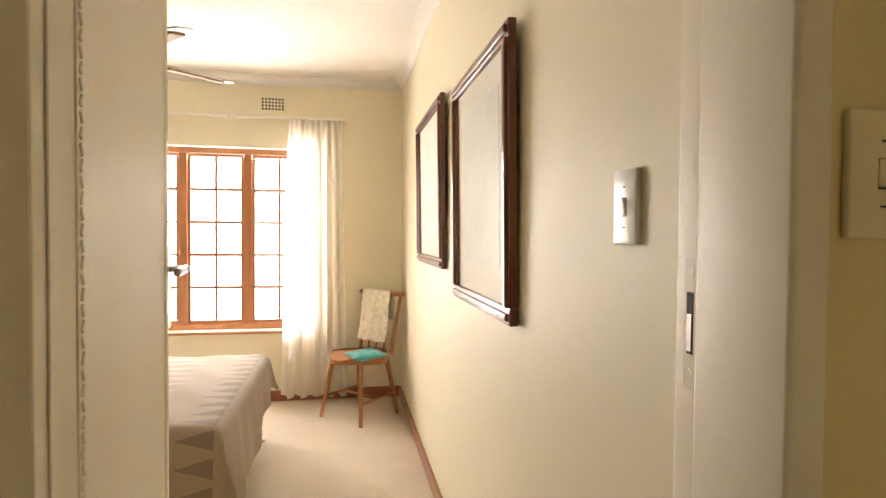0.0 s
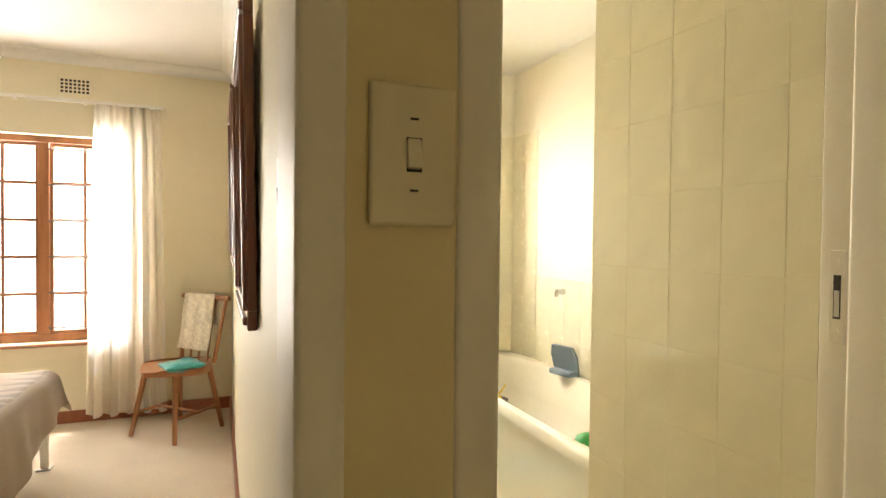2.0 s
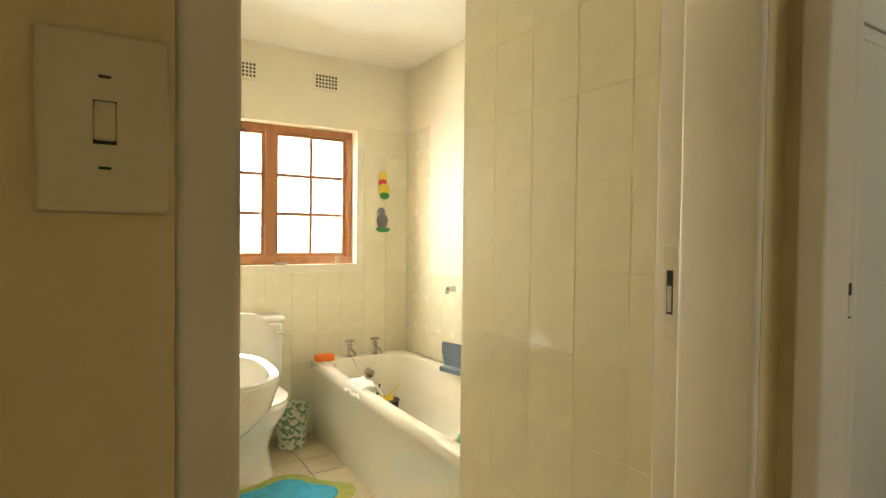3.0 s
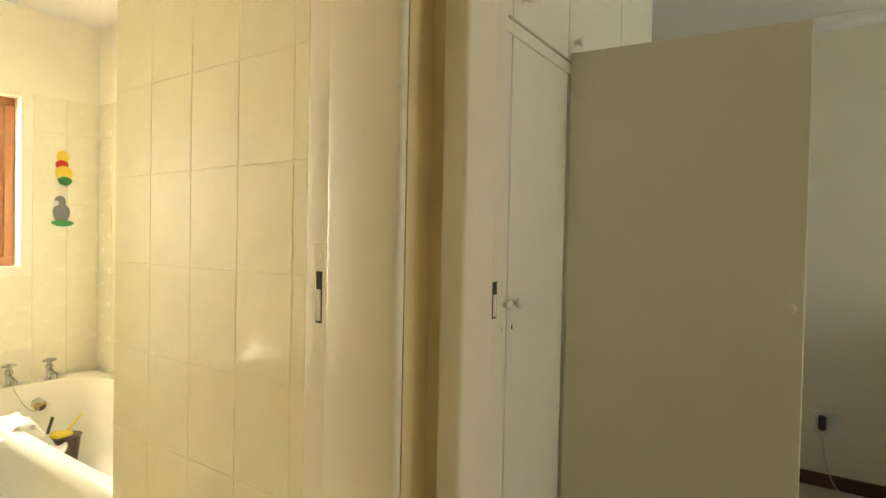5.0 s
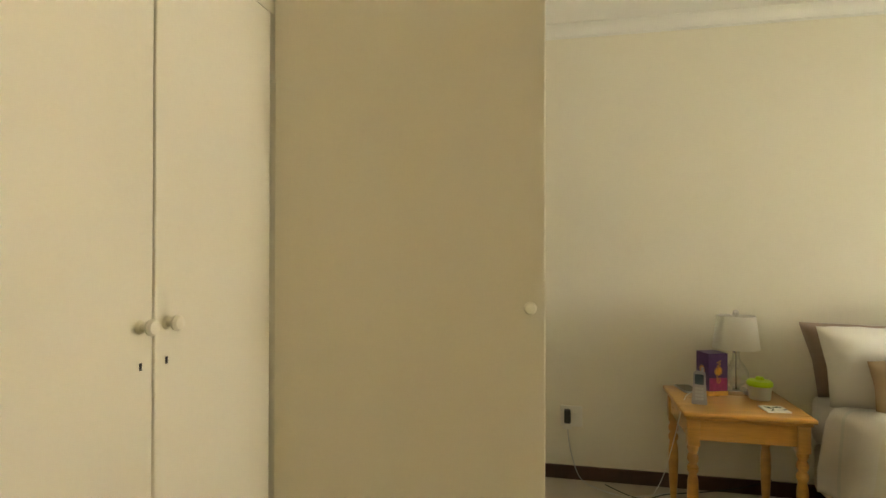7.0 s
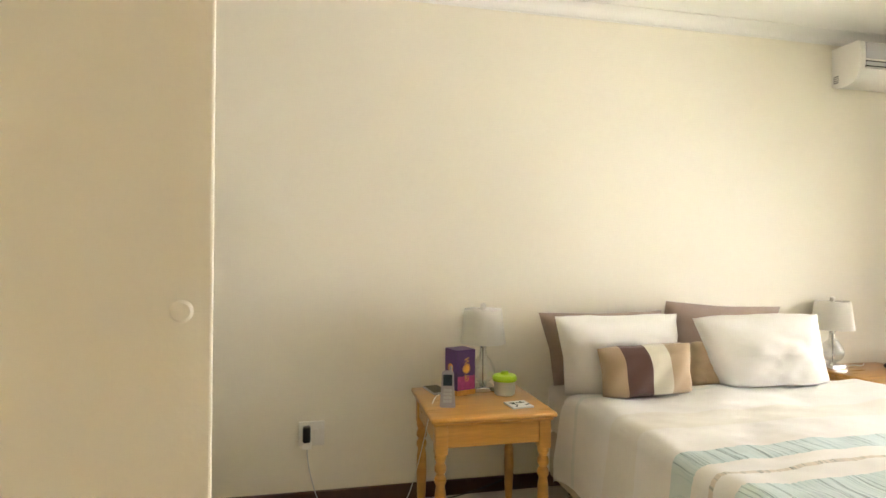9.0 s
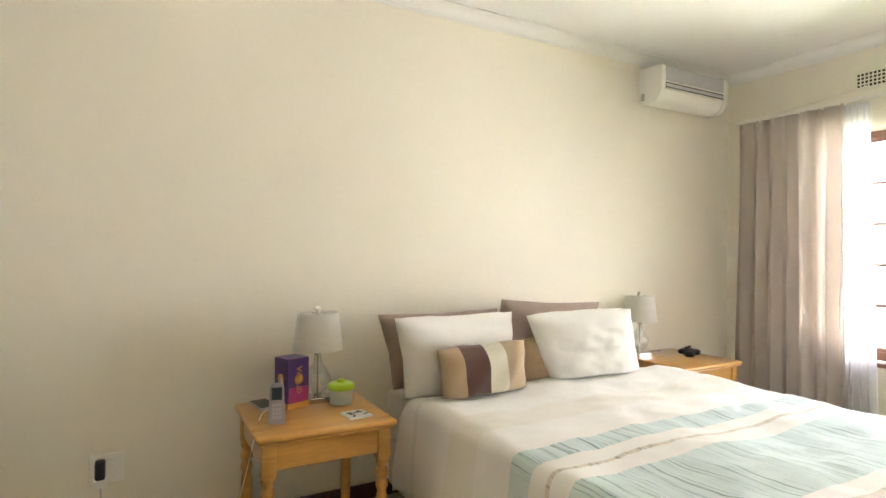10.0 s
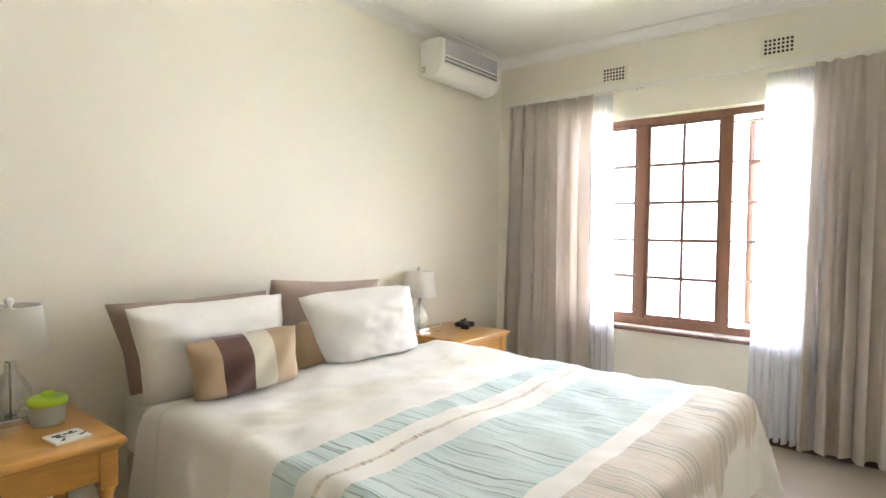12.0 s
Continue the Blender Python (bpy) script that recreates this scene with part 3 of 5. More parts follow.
win_a = cottage_window("window_1", *A_WIN, AY + 0.075, 1, (-0.768, -0.29), 5, (2, 2, 2), M["window"], "reddish timber casement window with small panes", (0, 2))
win_b = cottage_window("window_2", *B_WIN, BY + 0.085, 1, (1.865,), 3, (2, 2), M["window"], "reddish timber bathroom window with small panes", ())
win_c = cottage_window("window_3", *C_WIN, CY - 0.075, -1, (3.284, 3.804), 5, (2, 2, 2), M["window_b"], "brown timber casement window with one sash swung open", (0, 2), 0)
for nm, x0, x1, y0, y1, z0, z1, m, parent in (
        ("window_sill", A_WIN[0] - 0.03, A_WIN[1] + 0.03, AY - 0.03, AY + 0.075, A_WIN[2] - 0.022, A_WIN[2] - 0.001, M["window"], win_a),
        ("window_sill", C_WIN[0] - 0.03, C_WIN[1] + 0.03, CY - 0.075, CY + 0.04, C_WIN[2] - 0.026, C_WIN[2] - 0.001, M["window_b"], win_c)):
    b = fresh(); bx(b, x0, x1, y0, y1, z0, z1, 0.005)
    part(nm, b, m, parent)


# ---- air bricks ----
def air_brick(x, y, z, wide, high, out, back, parent_label):
    """A painted grille with rows of holes; out: +1 or -1, the way into the room along y."""
    ob = thing("air_vent", (x, y, z), parent_label, "vent", "air vents")
    bm = fresh(); bx(bm, -wide / 2 - 0.015, wide / 2 + 0.015, min(0, out * 0.008), max(0, out * 0.008), -high / 2 - 0.015, high / 2 + 0.015, 0.003)
    part("plate", bm, back, ob)
    nx, nz = 7, 4
    bm = fresh()
    for i in range(nx):
        for k in range(nz):
            cx, cz = -wide / 2 + (i + 0.5) * wide / nx, -high / 2 + (k + 0.5) * high / nz
            bx(bm, cx - wide / nx * 0.31, cx + wide / nx * 0.31, min(out * 0.006, out * 0.0095), max(out * 0.006, out * 0.0095), cz - high / nz * 0.31, cz + high / nz * 0.31)
    part("grille", bm, M["dark"], ob, "rows of dark square holes")


for x in (-0.09, -0.99):
    air_brick(x, AY, 2.32, 0.175, 0.10, -1, M["cream"], "cream painted air brick above the curtain rail")
for x in (1.68, 2.20):
    air_brick(x, BY, 2.30, 0.15, 0.09, -1, M["pale"], "cream painted air brick near the bathroom ceiling")
for x in (3.98, 3.02):
    air_brick(x, CY, 2.282, 0.15, 0.09, 1, M["pale"], "cream painted air brick above the bedroom curtain rail")


# ---- switches and socket ----
def light_switch(at, turn, wide, high, label, tilt):
    """A switch plate on a wall, facing -y before it is turned."""
    ob = thing("light_switch", at, label, "switch", "", turn)
    bm = fresh(); bx(bm, -wide / 2, wide / 2, -0.010, 0, -high / 2, high / 2, 0.004, 3)
    part("plate", bm, M["white" if tilt > 0 else "ivory"], ob, smooth=35)
    bm = fresh(); bx(bm, -0.0074, 0.0074, -0.0104, -0.004, -0.0158, 0.0158)
    part("rocker_gap", bm, M["dark"], ob, "dark gap round the rocker")
    bm = fresh(); bx(bm, -0.0071, 0.0071, -0.0105, 0.0, -0.0142, 0.0142, 0.002, 2, pose(0, -0.003, 0, 9 * tilt))
    part("rocker", bm, M["white" if tilt > 0 else "ivory"], ob, smooth=35)
    for z in (-0.033, 0.033):
        bm = fresh(); bx(bm, -0.004, 0.004, -0.0108, -0.006, z - 0.001, z + 0.001)
        part("screw", bm, M["dark"], ob)


light_switch((AX, 1.737, 1.366), -90, 0.075, 0.124, "white light switch on the cream wall by the door", 1)
light_switch((0.995, HY0, 1.3835), 0, 0.084, 0.131, "ivory light switch on the dim hall wall", -1)

sock = thing("wall_socket", (CX, 0.838, 0.350), "white double socket with a black charger plugged in", "socket", "", -90)
b = fresh(); bx(b, -0.06, 0.06, -0.010, 0, -0.058, 0.058, 0.004, 3)
part("plate", b, M["white"], sock, smooth=35)
b = fresh(); bx(b, 0.008, 0.030, -0.014, -0.004, 0.0, 0.022, 0.002)
part("rocker", b, M["white"], sock)
b = fresh(); bx(b, -0.040, -0.004, -0.048, -0.008, -0.034, 0.042, 0.009, 3)
part("charger", b, M["black"], sock, "black plug-in charger", smooth=35)
b = fresh(); bx(b, -0.044, 0.0, -0.040, -0.008, -0.066, -0.034, 0.003)
part("adapter", b, M["white"], sock, "white plug adapter")


def cable(name, points, radius, material, label):
    cu = bpy.data.curves.new(name, "CURVE")
    cu.dimensions, cu.bevel_depth, cu.bevel_resolution = "3D", radius, 2
    sp = cu.splines.new("NURBS")
    sp.points.add(len(points) - 1)
    sp.use_endpoint_u, sp.order_u = True, 4
    for p, co in zip(sp.points, points):
        p.co = (*co, 1)
    cu.materials.append(material)
    return tagged(new(name, cu), label, "cable")


cable("charger_cable", [(4.87, 0.858, 0.285), (4.865, 0.855, 0.22), (4.875, 0.835, 0.13), (4.865, 0.805, 0.03), (4.81, 0.76, 0.006), (4.70, 0.60, 0.006), (4.72, 0.50, 0.006), (4.76, 0.42, 0.006), (4.80, 0.34, 0.006)], 0.0025, M["silver"], "grey charger cable trailing over the carpet")
cable("black_cable", [(4.84, 0.66, 0.006), (4.72, 0.56, 0.006), (4.66, 0.47, 0.006), (4.78, 0.40, 0.006), (4.83, 0.20, 0.006), (4.84, -0.05, 0.05), (4.845, -0.16, 0.10)], 0.003, M["black"], "black cable lying by the skirting board")


# ---- guest room: door ----
door = tagged(new("door_1"), "cream gloss painted door standing open into the guest room", "door", "", "structure")
door.matrix_basis = pose(A_OPEN[0] + 0.004, HY1 - 0.03, 0, 0, 0, 97)
b = fresh(); bx(b, 0, 0.76, -0.038, 0, 0.008, 2.03, 0.003)
part("leaf", b, M["gloss"], door)
for y0, y1 in ((0.0005, 0.004), (-0.042, -0.0385)):
    b = fresh(); bx(b, 0.035, 0.725, y0, y1, 0.05, 1.99, 0.0018)
    part("face_panel", b, M["ribbed"], door, "faintly ribbed painted door skin")
for y0, s in ((0.004, 1), (-0.042, -1)):
    for x in (0.128, 0.700):
        b = fresh()
        bx(b, x - 0.013, x + 0.013, y0 - (0.001 if s > 0 else 0.003), y0 + (0.003 if s > 0 else 0.001), 0.05, 1.99, 0.0012)
        for k in range(96 if x < 0.5 else 0):
            z = 0.06 + k * 0.020
            bx(b, -0.0045, 0.0045, -0.0025, 0.0025, -0.0085, 0.0085, 0.0018, 1, pose(x, y0 + 0.0035 * s, z, 0, 28 if k % 2 else -28))
        part("beading", b, M["gloss"], door, "narrow beaded moulding")
for side, s in ((0.002, 1), (-0.040, -1)):
    b = fresh(); bx(b, 0.700, 0.742, min(side, side + 0.006 * s), max(side, side + 0.006 * s), 1.10, 1.29, 0.002)
    plate = part("handle_plate", b, M["steel"], door, "worn steel handle plate")
    b = fresh()
    rod(b, (0.721, side, 1.235), (0.721, side + 0.05 * s, 1.235), 0.008)
    bx(b, 0.60, 0.730, side + 0.04 * s - 0.007, side + 0.04 * s + 0.007, 1.225, 1.245, 0.006, 3)
    part("lever", b, M["steel"], plate, "worn steel lever")
for z in (0.25, 1.0, 1.8):
    b = fresh(); rod(b, (-0.004, 0.004, z - 0.05), (-0.004, 0.004, z + 0.05), 0.007)
    part("hinge", b, M["gloss"], door)


# ---- guest room: pictures ----
def picture(y0, y1, z0, z1, lean, label):
    """A framed print on the east wall of the guest room."""
    w, h = y1 - y0, z1 - z0
    ob = thing("framed_picture", (AX - 0.004, (y0 + y1) / 2, z0), label, "picture", "pictures on the cream wall", -90)
    ob.matrix_basis = ob.matrix_basis @ pose(0, 0, 0, lean)
    f = 0.048
    for nm, a in (("frame_rail", (-w / 2, w / 2, 0, f)), ("frame_rail", (-w / 2, w / 2, h - f, h)), ("frame_stile", (-w / 2, -w / 2 + f, f, h - f)), ("frame_stile", (w / 2 - f, w / 2, f, h - f))):
        bm = fresh(); bx(bm, a[0], a[1], -0.024, 0, a[2], a[3], 0.004)
        rail = nm == "frame_rail"
        inner = (a[0] + 0.012, a[1] - 0.012, a[2] + (0.012 if a[2] == 0 else 0.010), a[3] - 0.014) if rail else (a[0] + 0.012, a[1] - 0.012, a[2], a[3])
        bx(bm, inner[0], inner[1], -0.034, -0.020, inner[2], inner[3], 0.005, 3)
        part(nm, bm, M["mahogany"], ob)
    bm = fresh(); bx(bm, -w / 2 + f, w / 2 - f, -0.010, -0.002, f, h - f)
    part("mount", bm, M["mount"], ob, "cream card mount")
    bm = fresh(); bx(bm, -w / 2 + f + 0.09, w / 2 - f - 0.09, -0.0115, -0.008, f + 0.10, h - f - 0.09)
    part("print", bm, M["print"], ob, "faded grey landscape print")
    bm = fresh(); sheet(bm, 1, 1, lambda u, v: (-w / 2 + f + u * (w - 2 * f), -0.0155, f + v * (h - 2 * f)))
    part("glass", bm, M["picture_glass"], ob, "reflecting picture glass").visible_shadow = False


picture(2.30, 3.05, 1.075, 1.892, 1.0, "large print in a dark mahogany frame, nearer the door")
picture(3.345, 4.15, 1.163, 1.96, 1.0, "large print in a dark mahogany frame, nearer the window")


# ---- curtains ----
def curtain(name, x0, x1, y, z0, z1, folds, deep, material, label, flare=0.0, seed=0, gather=0.35):
    """Pleated cloth hanging from a rail; folds are drawn tight at the heading."""
    rnd = random.Random(seed)
    ph = [rnd.uniform(0, math.tau) for _ in range(4)]
    bm = fresh()
    w = x1 - x0

    def place(u, v):
        drop = 1 - v
        wob = 0.75 * math.sin(u * 5.1 + ph[0]) + 0.32 * math.sin(u * 11.7 + ph[1] + drop * 1.3)
        k = math.sin(u * folds * math.tau + wob * 2.0)
        amp = deep * (gather + (1 - gather) * min(1, drop * 3.0)) * (0.75 + 0.3 * math.sin(u * 7.3 + ph[2]))
        x = x0 + u * w + flare * drop * (u - 0.5) + 0.010 * math.sin(u * folds * math.tau * 2 + ph[3]) * min(1, drop * 3)
        pinch = 0.010 * math.sin(u * folds * 2 * math.tau) * max(0, 1 - drop * 14)
        return (x, y + amp * (abs(k) ** 0.8) * math.copysign(1, k) + pinch, z0 + (z1 - z0) * v + 0.012 * math.sin(u * folds * math.tau + 1.2) * drop)
    ob = thing(name, (0, 0, 0), label, "curtain")
    sheet(bm, folds * 14, 34, place)
    part("cloth", bm, material, ob, smooth=180)
    into = -0.0015 if y > 0 else 0.0015

    def tape(u, v):
        px, py, pz = place(u, 0.962 + 0.036 * v)
        return (px, py + into, pz)
    bm = fresh()
    sheet(bm, folds * 14, 2, tape)
    part("heading_tape", bm, material, ob, "gathered heading tape", smooth=180)
    return ob


curtain("curtain", 0.035, 0.44, AY - 0.085, 0.05, 2.20, 5, 0.028, M["curtain_a"], "long white cotton curtain hanging beside the guest room window", 0.10, 3)
curtain("curtain", -1.45, -0.99, AY - 0.085, 0.065, 2.20, 9, 0.030, M["curtain_a"], "long white cotton curtain drawn back behind the bed", 0.10, 5)
curtain("drape", 4.07, 4.74, CY + 0.11, 0.06, 2.14, 7, 0.052, M["curtain_b"], "long taupe drape drawn back beside the bedroom window", 0.05, 8)
curtain("drape", 2.12, 2.83, CY + 0.12, 0.05, 2.125, 7, 0.060, M["curtain_b"], "long taupe drape drawn back near the corner", 0.06, 9)
curtain("sheer_curtain", 3.955, 4.12, CY + 0.075, 0.06, 2.135, 5, 0.020, M["sheer"], "white voile curtain bunched beside the taupe drape", 0.10, 11)
curtain("sheer_curtain", 2.79, 3.06, CY + 0.075, 0.055, 2.12, 9, 0.022, M["sheer"], "white voile curtain glowing in the daylight", 0.10, 12)


def curtain_rail(x0, x1, y, z, label):
    ob = thing("curtain_rail", (x0, y, z), label, "curtain rail")
    n = x1 - x0
    bm = fresh(); bx(bm, 0, n, -0.008, 0.008, -0.010, 0.012, 0.003)
    part("track", bm, M["metal_white"], ob)
    for k in range(int(n / 0.4) + 1):
        bm = fresh(); bx(bm, 0.08 + k * 0.4, 0.10 + k * 0.4, -0.01, 0.01, -0.022, -0.004, 0.002)
        part("glider", bm, M["metal_white"], ob)
        wall = AY - y if y > 0 else CY - y
        bm = fresh(); bx(bm, 0.08 + k * 0.4, 0.10 + k * 0.4, min(0, wall), max(0, wall), 0.010, 0.020)
        part("bracket", bm, M["metal_white"], ob)


curtain_rail(-1.70, 0.47, AY - 0.085, 2.205, "white curtain track across the guest room window")
curtain_rail(2.10, 4.75, CY + 0.11, 2.150, "white curtain track across the bedroom window")
cable("sagging_cord", [(4.70, CY + 0.10, 2.165), (4.45, CY + 0.05, 2.18), (4.15, CY + 0.03, 2.22), (3.99, CY + 0.012, 2.245)], 0.004, M["metal_white"], "white cord sagging between rail and air brick")


# ---- guest room: chair ----
chair = thing("wooden_chair", (0.575, 4.925, 0), "reddish pine farmhouse chair draped with ivory lace", "chair", "", -45)
b = fresh()
outline(b, [(0.205 * math.cos(a) * (1.0 if math.sin(a) < 0 else 0.92), 0.215 * math.sin(a)) for a in [k * math.tau / 28 for k in range(28)]], 0.032)
for v in b.verts:
    x, yy, zz = v.co
    s = 1.18 - 0.18 * abs(math.sin(2 * math.atan2(zz, x)))
    v.co = (x * s, zz * s, 0.415 + yy - (0.012 if yy > 0.01 and x * x + zz * zz < 0.01 else 0))
bmesh.ops.bevel(b, geom=[e for e in b.edges if e.calc_face_angle(0) > 1], offset=0.008, segments=2, affect="EDGES")
part("seat", b, M["pine"], chair, smooth=40)
for sx, sy in ((-1, -1), (1, -1), (-1, 1), (1, 1)):
    b = fresh(); rod(b, (sx * 0.195, sy * 0.195, 0), (sx * 0.135, sy * 0.135, 0.418), 0.014, 0.019, 14)
    part("leg", b, M["pine"], chair, smooth=40)
for a, c in (((-0.175, -0.175, 0.15), (-0.175, 0.175, 0.15)), ((0.175, -0.175, 0.15), (0.175, 0.175, 0.15)), ((-0.175, 0.0, 0.15), (0.175, 0.0, 0.15))):
    b = fresh(); rod(b, a, c, 0.010, n=12)
    part("stretcher", b, M["pine"], chair, smooth=40)
for sx in (-1, 1):
    b = fresh(); rod(b, (sx * 0.150, 0.165, 0.44), (sx * 0.190, 0.235, 0.885), 0.014, 0.012, 14)
    part("back_post", b, M["pine"], chair, smooth=40)
b = fresh(); rod(b, (-0.215, 0.236, 0.875), (0.215, 0.236, 0.875), 0.017, n=14)
part("top_rail", b, M["pine"], chair, smooth=40)
for k in (-1, 0, 1):
    b = fresh(); rod(b, (k * 0.075, 0.17, 0.44), (k * 0.09, 0.235, 0.87), 0.008, n=10)
    part("spindle", b, M["pine"], chair, smooth=40)

b = fresh()
sheet(b, 26, 40, lambda u, v: (-0.155 + 0.27 * u + 0.008 * math.sin(v * 9), *(
    (0.205 - 0.075 * (1 - v / 0.62) + 0.006 * math.sin(u * 14), 0.52 + 0.375 * (v / 0.62)) if v < 0.62 else
    ((0.205 + 0.06 * (v - 0.62) / 0.08, 0.897) if v < 0.70 else (0.268 + 0.012 * math.sin(u * 12), 0.895 - 0.22 * (v - 0.70) / 0.30)))))
lace = tagged(new("lace_throw", mesh_of("lace_throw", b, M["lace"], 180)), "ivory crochet lace throw hanging over the chair back", "throw")
lace.matrix_basis = chair.matrix_basis.copy()
lace.modifiers.new("thickness", "SOLIDIFY").thickness = 0.006


def pillow(name, w, h, d, material, at, rx, rz, label, category="pillow", seed=1, lean=0.0, ry=0.0):
    """A stuffed pillow that stands on its long edge, its base at the given point; its width runs along x before it is turned."""
    rnd = random.Random(seed)
    ph = [rnd.uniform(0, 6) for _ in range(6)]
    bm = fresh()
    n = 26
    for side in (-1, 1):
        def place(u, v, side=side):
            a, c = 2 * u - 1, 2 * v - 1
            puff = max(0.0, (1 - a ** 4) * (1 - c ** 4)) ** 0.55
            pull = 1 - 0.07 * (1 - abs(a)) * abs(c) ** 3
            pull_x = 1 - 0.05 * (1 - abs(c)) * abs(a) ** 3
            crease = 0.005 * math.sin(a * 3.3 + ph[0] + c * 2) + 0.05 * (noise.noise(Vector((a * 2.6 + ph[1], c * 2.6 + ph[2], side))) * 0.19 + noise.noise(Vector((a * 6 + ph[3], c * 6 + ph[4], side))) * 0.13)
            crease += 0.0045 * math.sin(15 * a + ph[5]) * abs(c) ** 3 * (1 - a * a) + 0.0045 * math.sin(13 * c + ph[3]) * abs(a) ** 3 * (1 - c * c)
            return (a * w / 2 * pull_x + lean * (c + 1) / 2, side * (d / 2 * puff + crease * puff), h / 2 + c * h / 2 * pull)
        sheet(bm, n, n, place)
    bmesh.ops.remove_doubles(bm, verts=bm.verts, dist=0.0004)
    ob = tagged(new(name, mesh_of(name, bm, material, 180)), label, category)
    ob.matrix_basis = pose(*at, 0, 0, rz) @ pose(0, 0, 0, rx, ry, 0)
    return ob


teal = pillow("cushion", 0.24, 0.20, 0.055, M["teal"], (0.50, 5.12, 0.475), 90, 20, "small teal satin cushion lying on the chair", "cushion", 4)
teal.location = (0.575, 4.855, 0.476)

# ---- guest room: bed ----
bed_a = thing("guest_bed", (-1.0, 3.89, 0), "bed on white metal legs under a taupe zigzag bedspread", "bed")
b = fresh(); bx(b, -0.95, 0.95, -0.66, 0.66, 0.24, 0.51, 0.05, 3)
part("mattress", b, M["sheet"], bed_a, smooth=40)
for sx in (-0.90, 0.935):
    for sy in (-0.60, 0.62):
        b = fresh(); bx(b, sx - 0.017, sx + 0.017, sy - 0.017, sy + 0.017, 0.012, 0.30, 0.003)
        leg = part("leg", b, M["metal_white"], bed_a, "white square metal leg")
        b = fresh(); bx(b, sx - 0.035, sx + 0.035, sy - 0.03, sy + 0.03, 0, 0.012, 0.003)
        part("foot", b, M["steel"], leg)
b = fresh(); bx(b, -0.95, 0.955, -0.65, 0.65, 0.215, 0.24, 0.003)
part("bed_frame", b, M["metal_white"], bed_a)


def draped(w, l, drop_x, drop_f, drop_n, top, ripple, seed, hem=0.02, skew=0.0):
    """Cloth over a box from -w/2 to w/2 and -l/2 to l/2: hangs at both long sides, the far and the near end."""
    rnd = random.Random(seed)
    ph = [rnd.uniform(0, 6) for _ in range(6)]

    def bend(s, half, drop):
        a = abs(s)
        sg = math.copysign(1, s)
        r = 0.05
        flat = half - r
        if a <= flat:
            return s, 0.0
        arc = (a - flat) / r
        if arc < math.pi / 2:
            return sg * (flat + r * math.sin(arc)), r * (1 - math.cos(arc))
        return sg * half, r + (a - flat - r * math.pi / 2)

    def place(u, v):
        sx = -w / 2 - drop_x + u * (w + 2 * drop_x)
        if skew and abs(sx) > w / 2:
            sx = math.copysign(w / 2 + (abs(sx) - w / 2) * (1 + skew * (1 - 2 * v)), sx)
        sy = -l / 2 - drop_n + v * (l + drop_n + drop_f)
        x, dx = bend(sx, w / 2, drop_x)
        y, dy = bend(sy, l / 2, drop_f)
        down = max(dx, dy) + 0.25 * min(dx, dy)
        fx = min(1, dx / 0.3) if dx > 0 else 0
        fy = min(1, dy / 0.3) if dy > 0 else 0
        wave = ripple * (math.sin(sy * 13 + ph[0]) * 0.6 + math.sin(sy * 29 + ph[1]) * 0.25)
        wavy = ripple * (math.sin(sx * 12 + ph[2]) * 0.6 + math.sin(sx * 31 + ph[3]) * 0.25)
        x += math.copysign(1, sx) * (fx * (wave + 0.03) + 0.06 * min(fx, fy))
        y += math.copysign(1, sy) * (fy * (wavy + 0.03) + 0.06 * min(fx, fy))
        z = top - down + (0.004 * math.sin(sx * 9 + ph[4]) * math.sin(sy * 7 + ph[5]) + 0.003 * math.sin(sx * 23 + sy * 17) if down < 0.01 else 0)
        return (x, y, max(hem, z))
    return place


b = fresh()
sheet(b, 110, 96, draped(1.96, 1.38, 0.36, 0.20, 0.36, 0.545, 0.024, 4, 0.03, 0.58), lambda u, v: (-1.34 + u * 2.68, v * 1.94))
part("bedspread", b, M["zigzag"], bed_a, "taupe bedspread with rows of pointed tongues")

# ---- guest room: ceiling fan ----
fan = thing("ceiling_fan", (-0.66, 3.93, ZC), "beige ceiling fan with cane-inlaid blades, at rest", "fan")
b = fresh(); rod(b, (0, 0, -0.20), (0, 0, 0), 0.012)
part("down_rod", b, M["fan"], fan)
b = fresh(); lathe(b, [(0.02, -0.36), (0.085, -0.35), (0.105, -0.31), (0.105, -0.25), (0.07, -0.21), (0.02, -0.20)])
part("motor", b, M["fan"], fan, smooth=40)
for k in range(4):
    m = pose(0, 0, -0.325, 0, 0, 44 + 90 * k) @ pose(0, 0, 0, 9)
    b = fresh()
    outline(b, [(0.16, -0.045), (0.40, -0.062), (0.58, -0.064), (0.62, -0.04), (0.63, 0.0), (0.62, 0.04), (0.58, 0.064), (0.40, 0.062), (0.16, 0.045)], 0.008, m @ pose(0, 0, 0, 90))
    blade = part("blade", b, M["fan"], fan)
    b = fresh(); bx(b, 0.24, 0.56, -0.036, 0.036, -0.0105, 0.003, 0.0, 2, m)
    part("cane_inlay", b, M["cane"], blade, "brown woven cane inlay")
    b = fresh(); bx(b, 0.08, 0.20, -0.018, 0.018, 0.0, 0.010, 0.002, 2, m)
    part("blade_arm", b, M["fan"], blade)


# ---- bathroom ----
tub = thing("bathtub", (2.09, NY + 0.003, 0), "cream enamel bathtub with a plain side panel", "bathtub")
W, L, H = BX - 0.008 - 2.09, BY - 0.008 - NY - 0.004, 0.50
b = fresh(); bx(b, 0.035, 0.05, 0, L, 0, H - 0.035)
part("side_panel", b, M["enamel"], tub)
b = fresh()


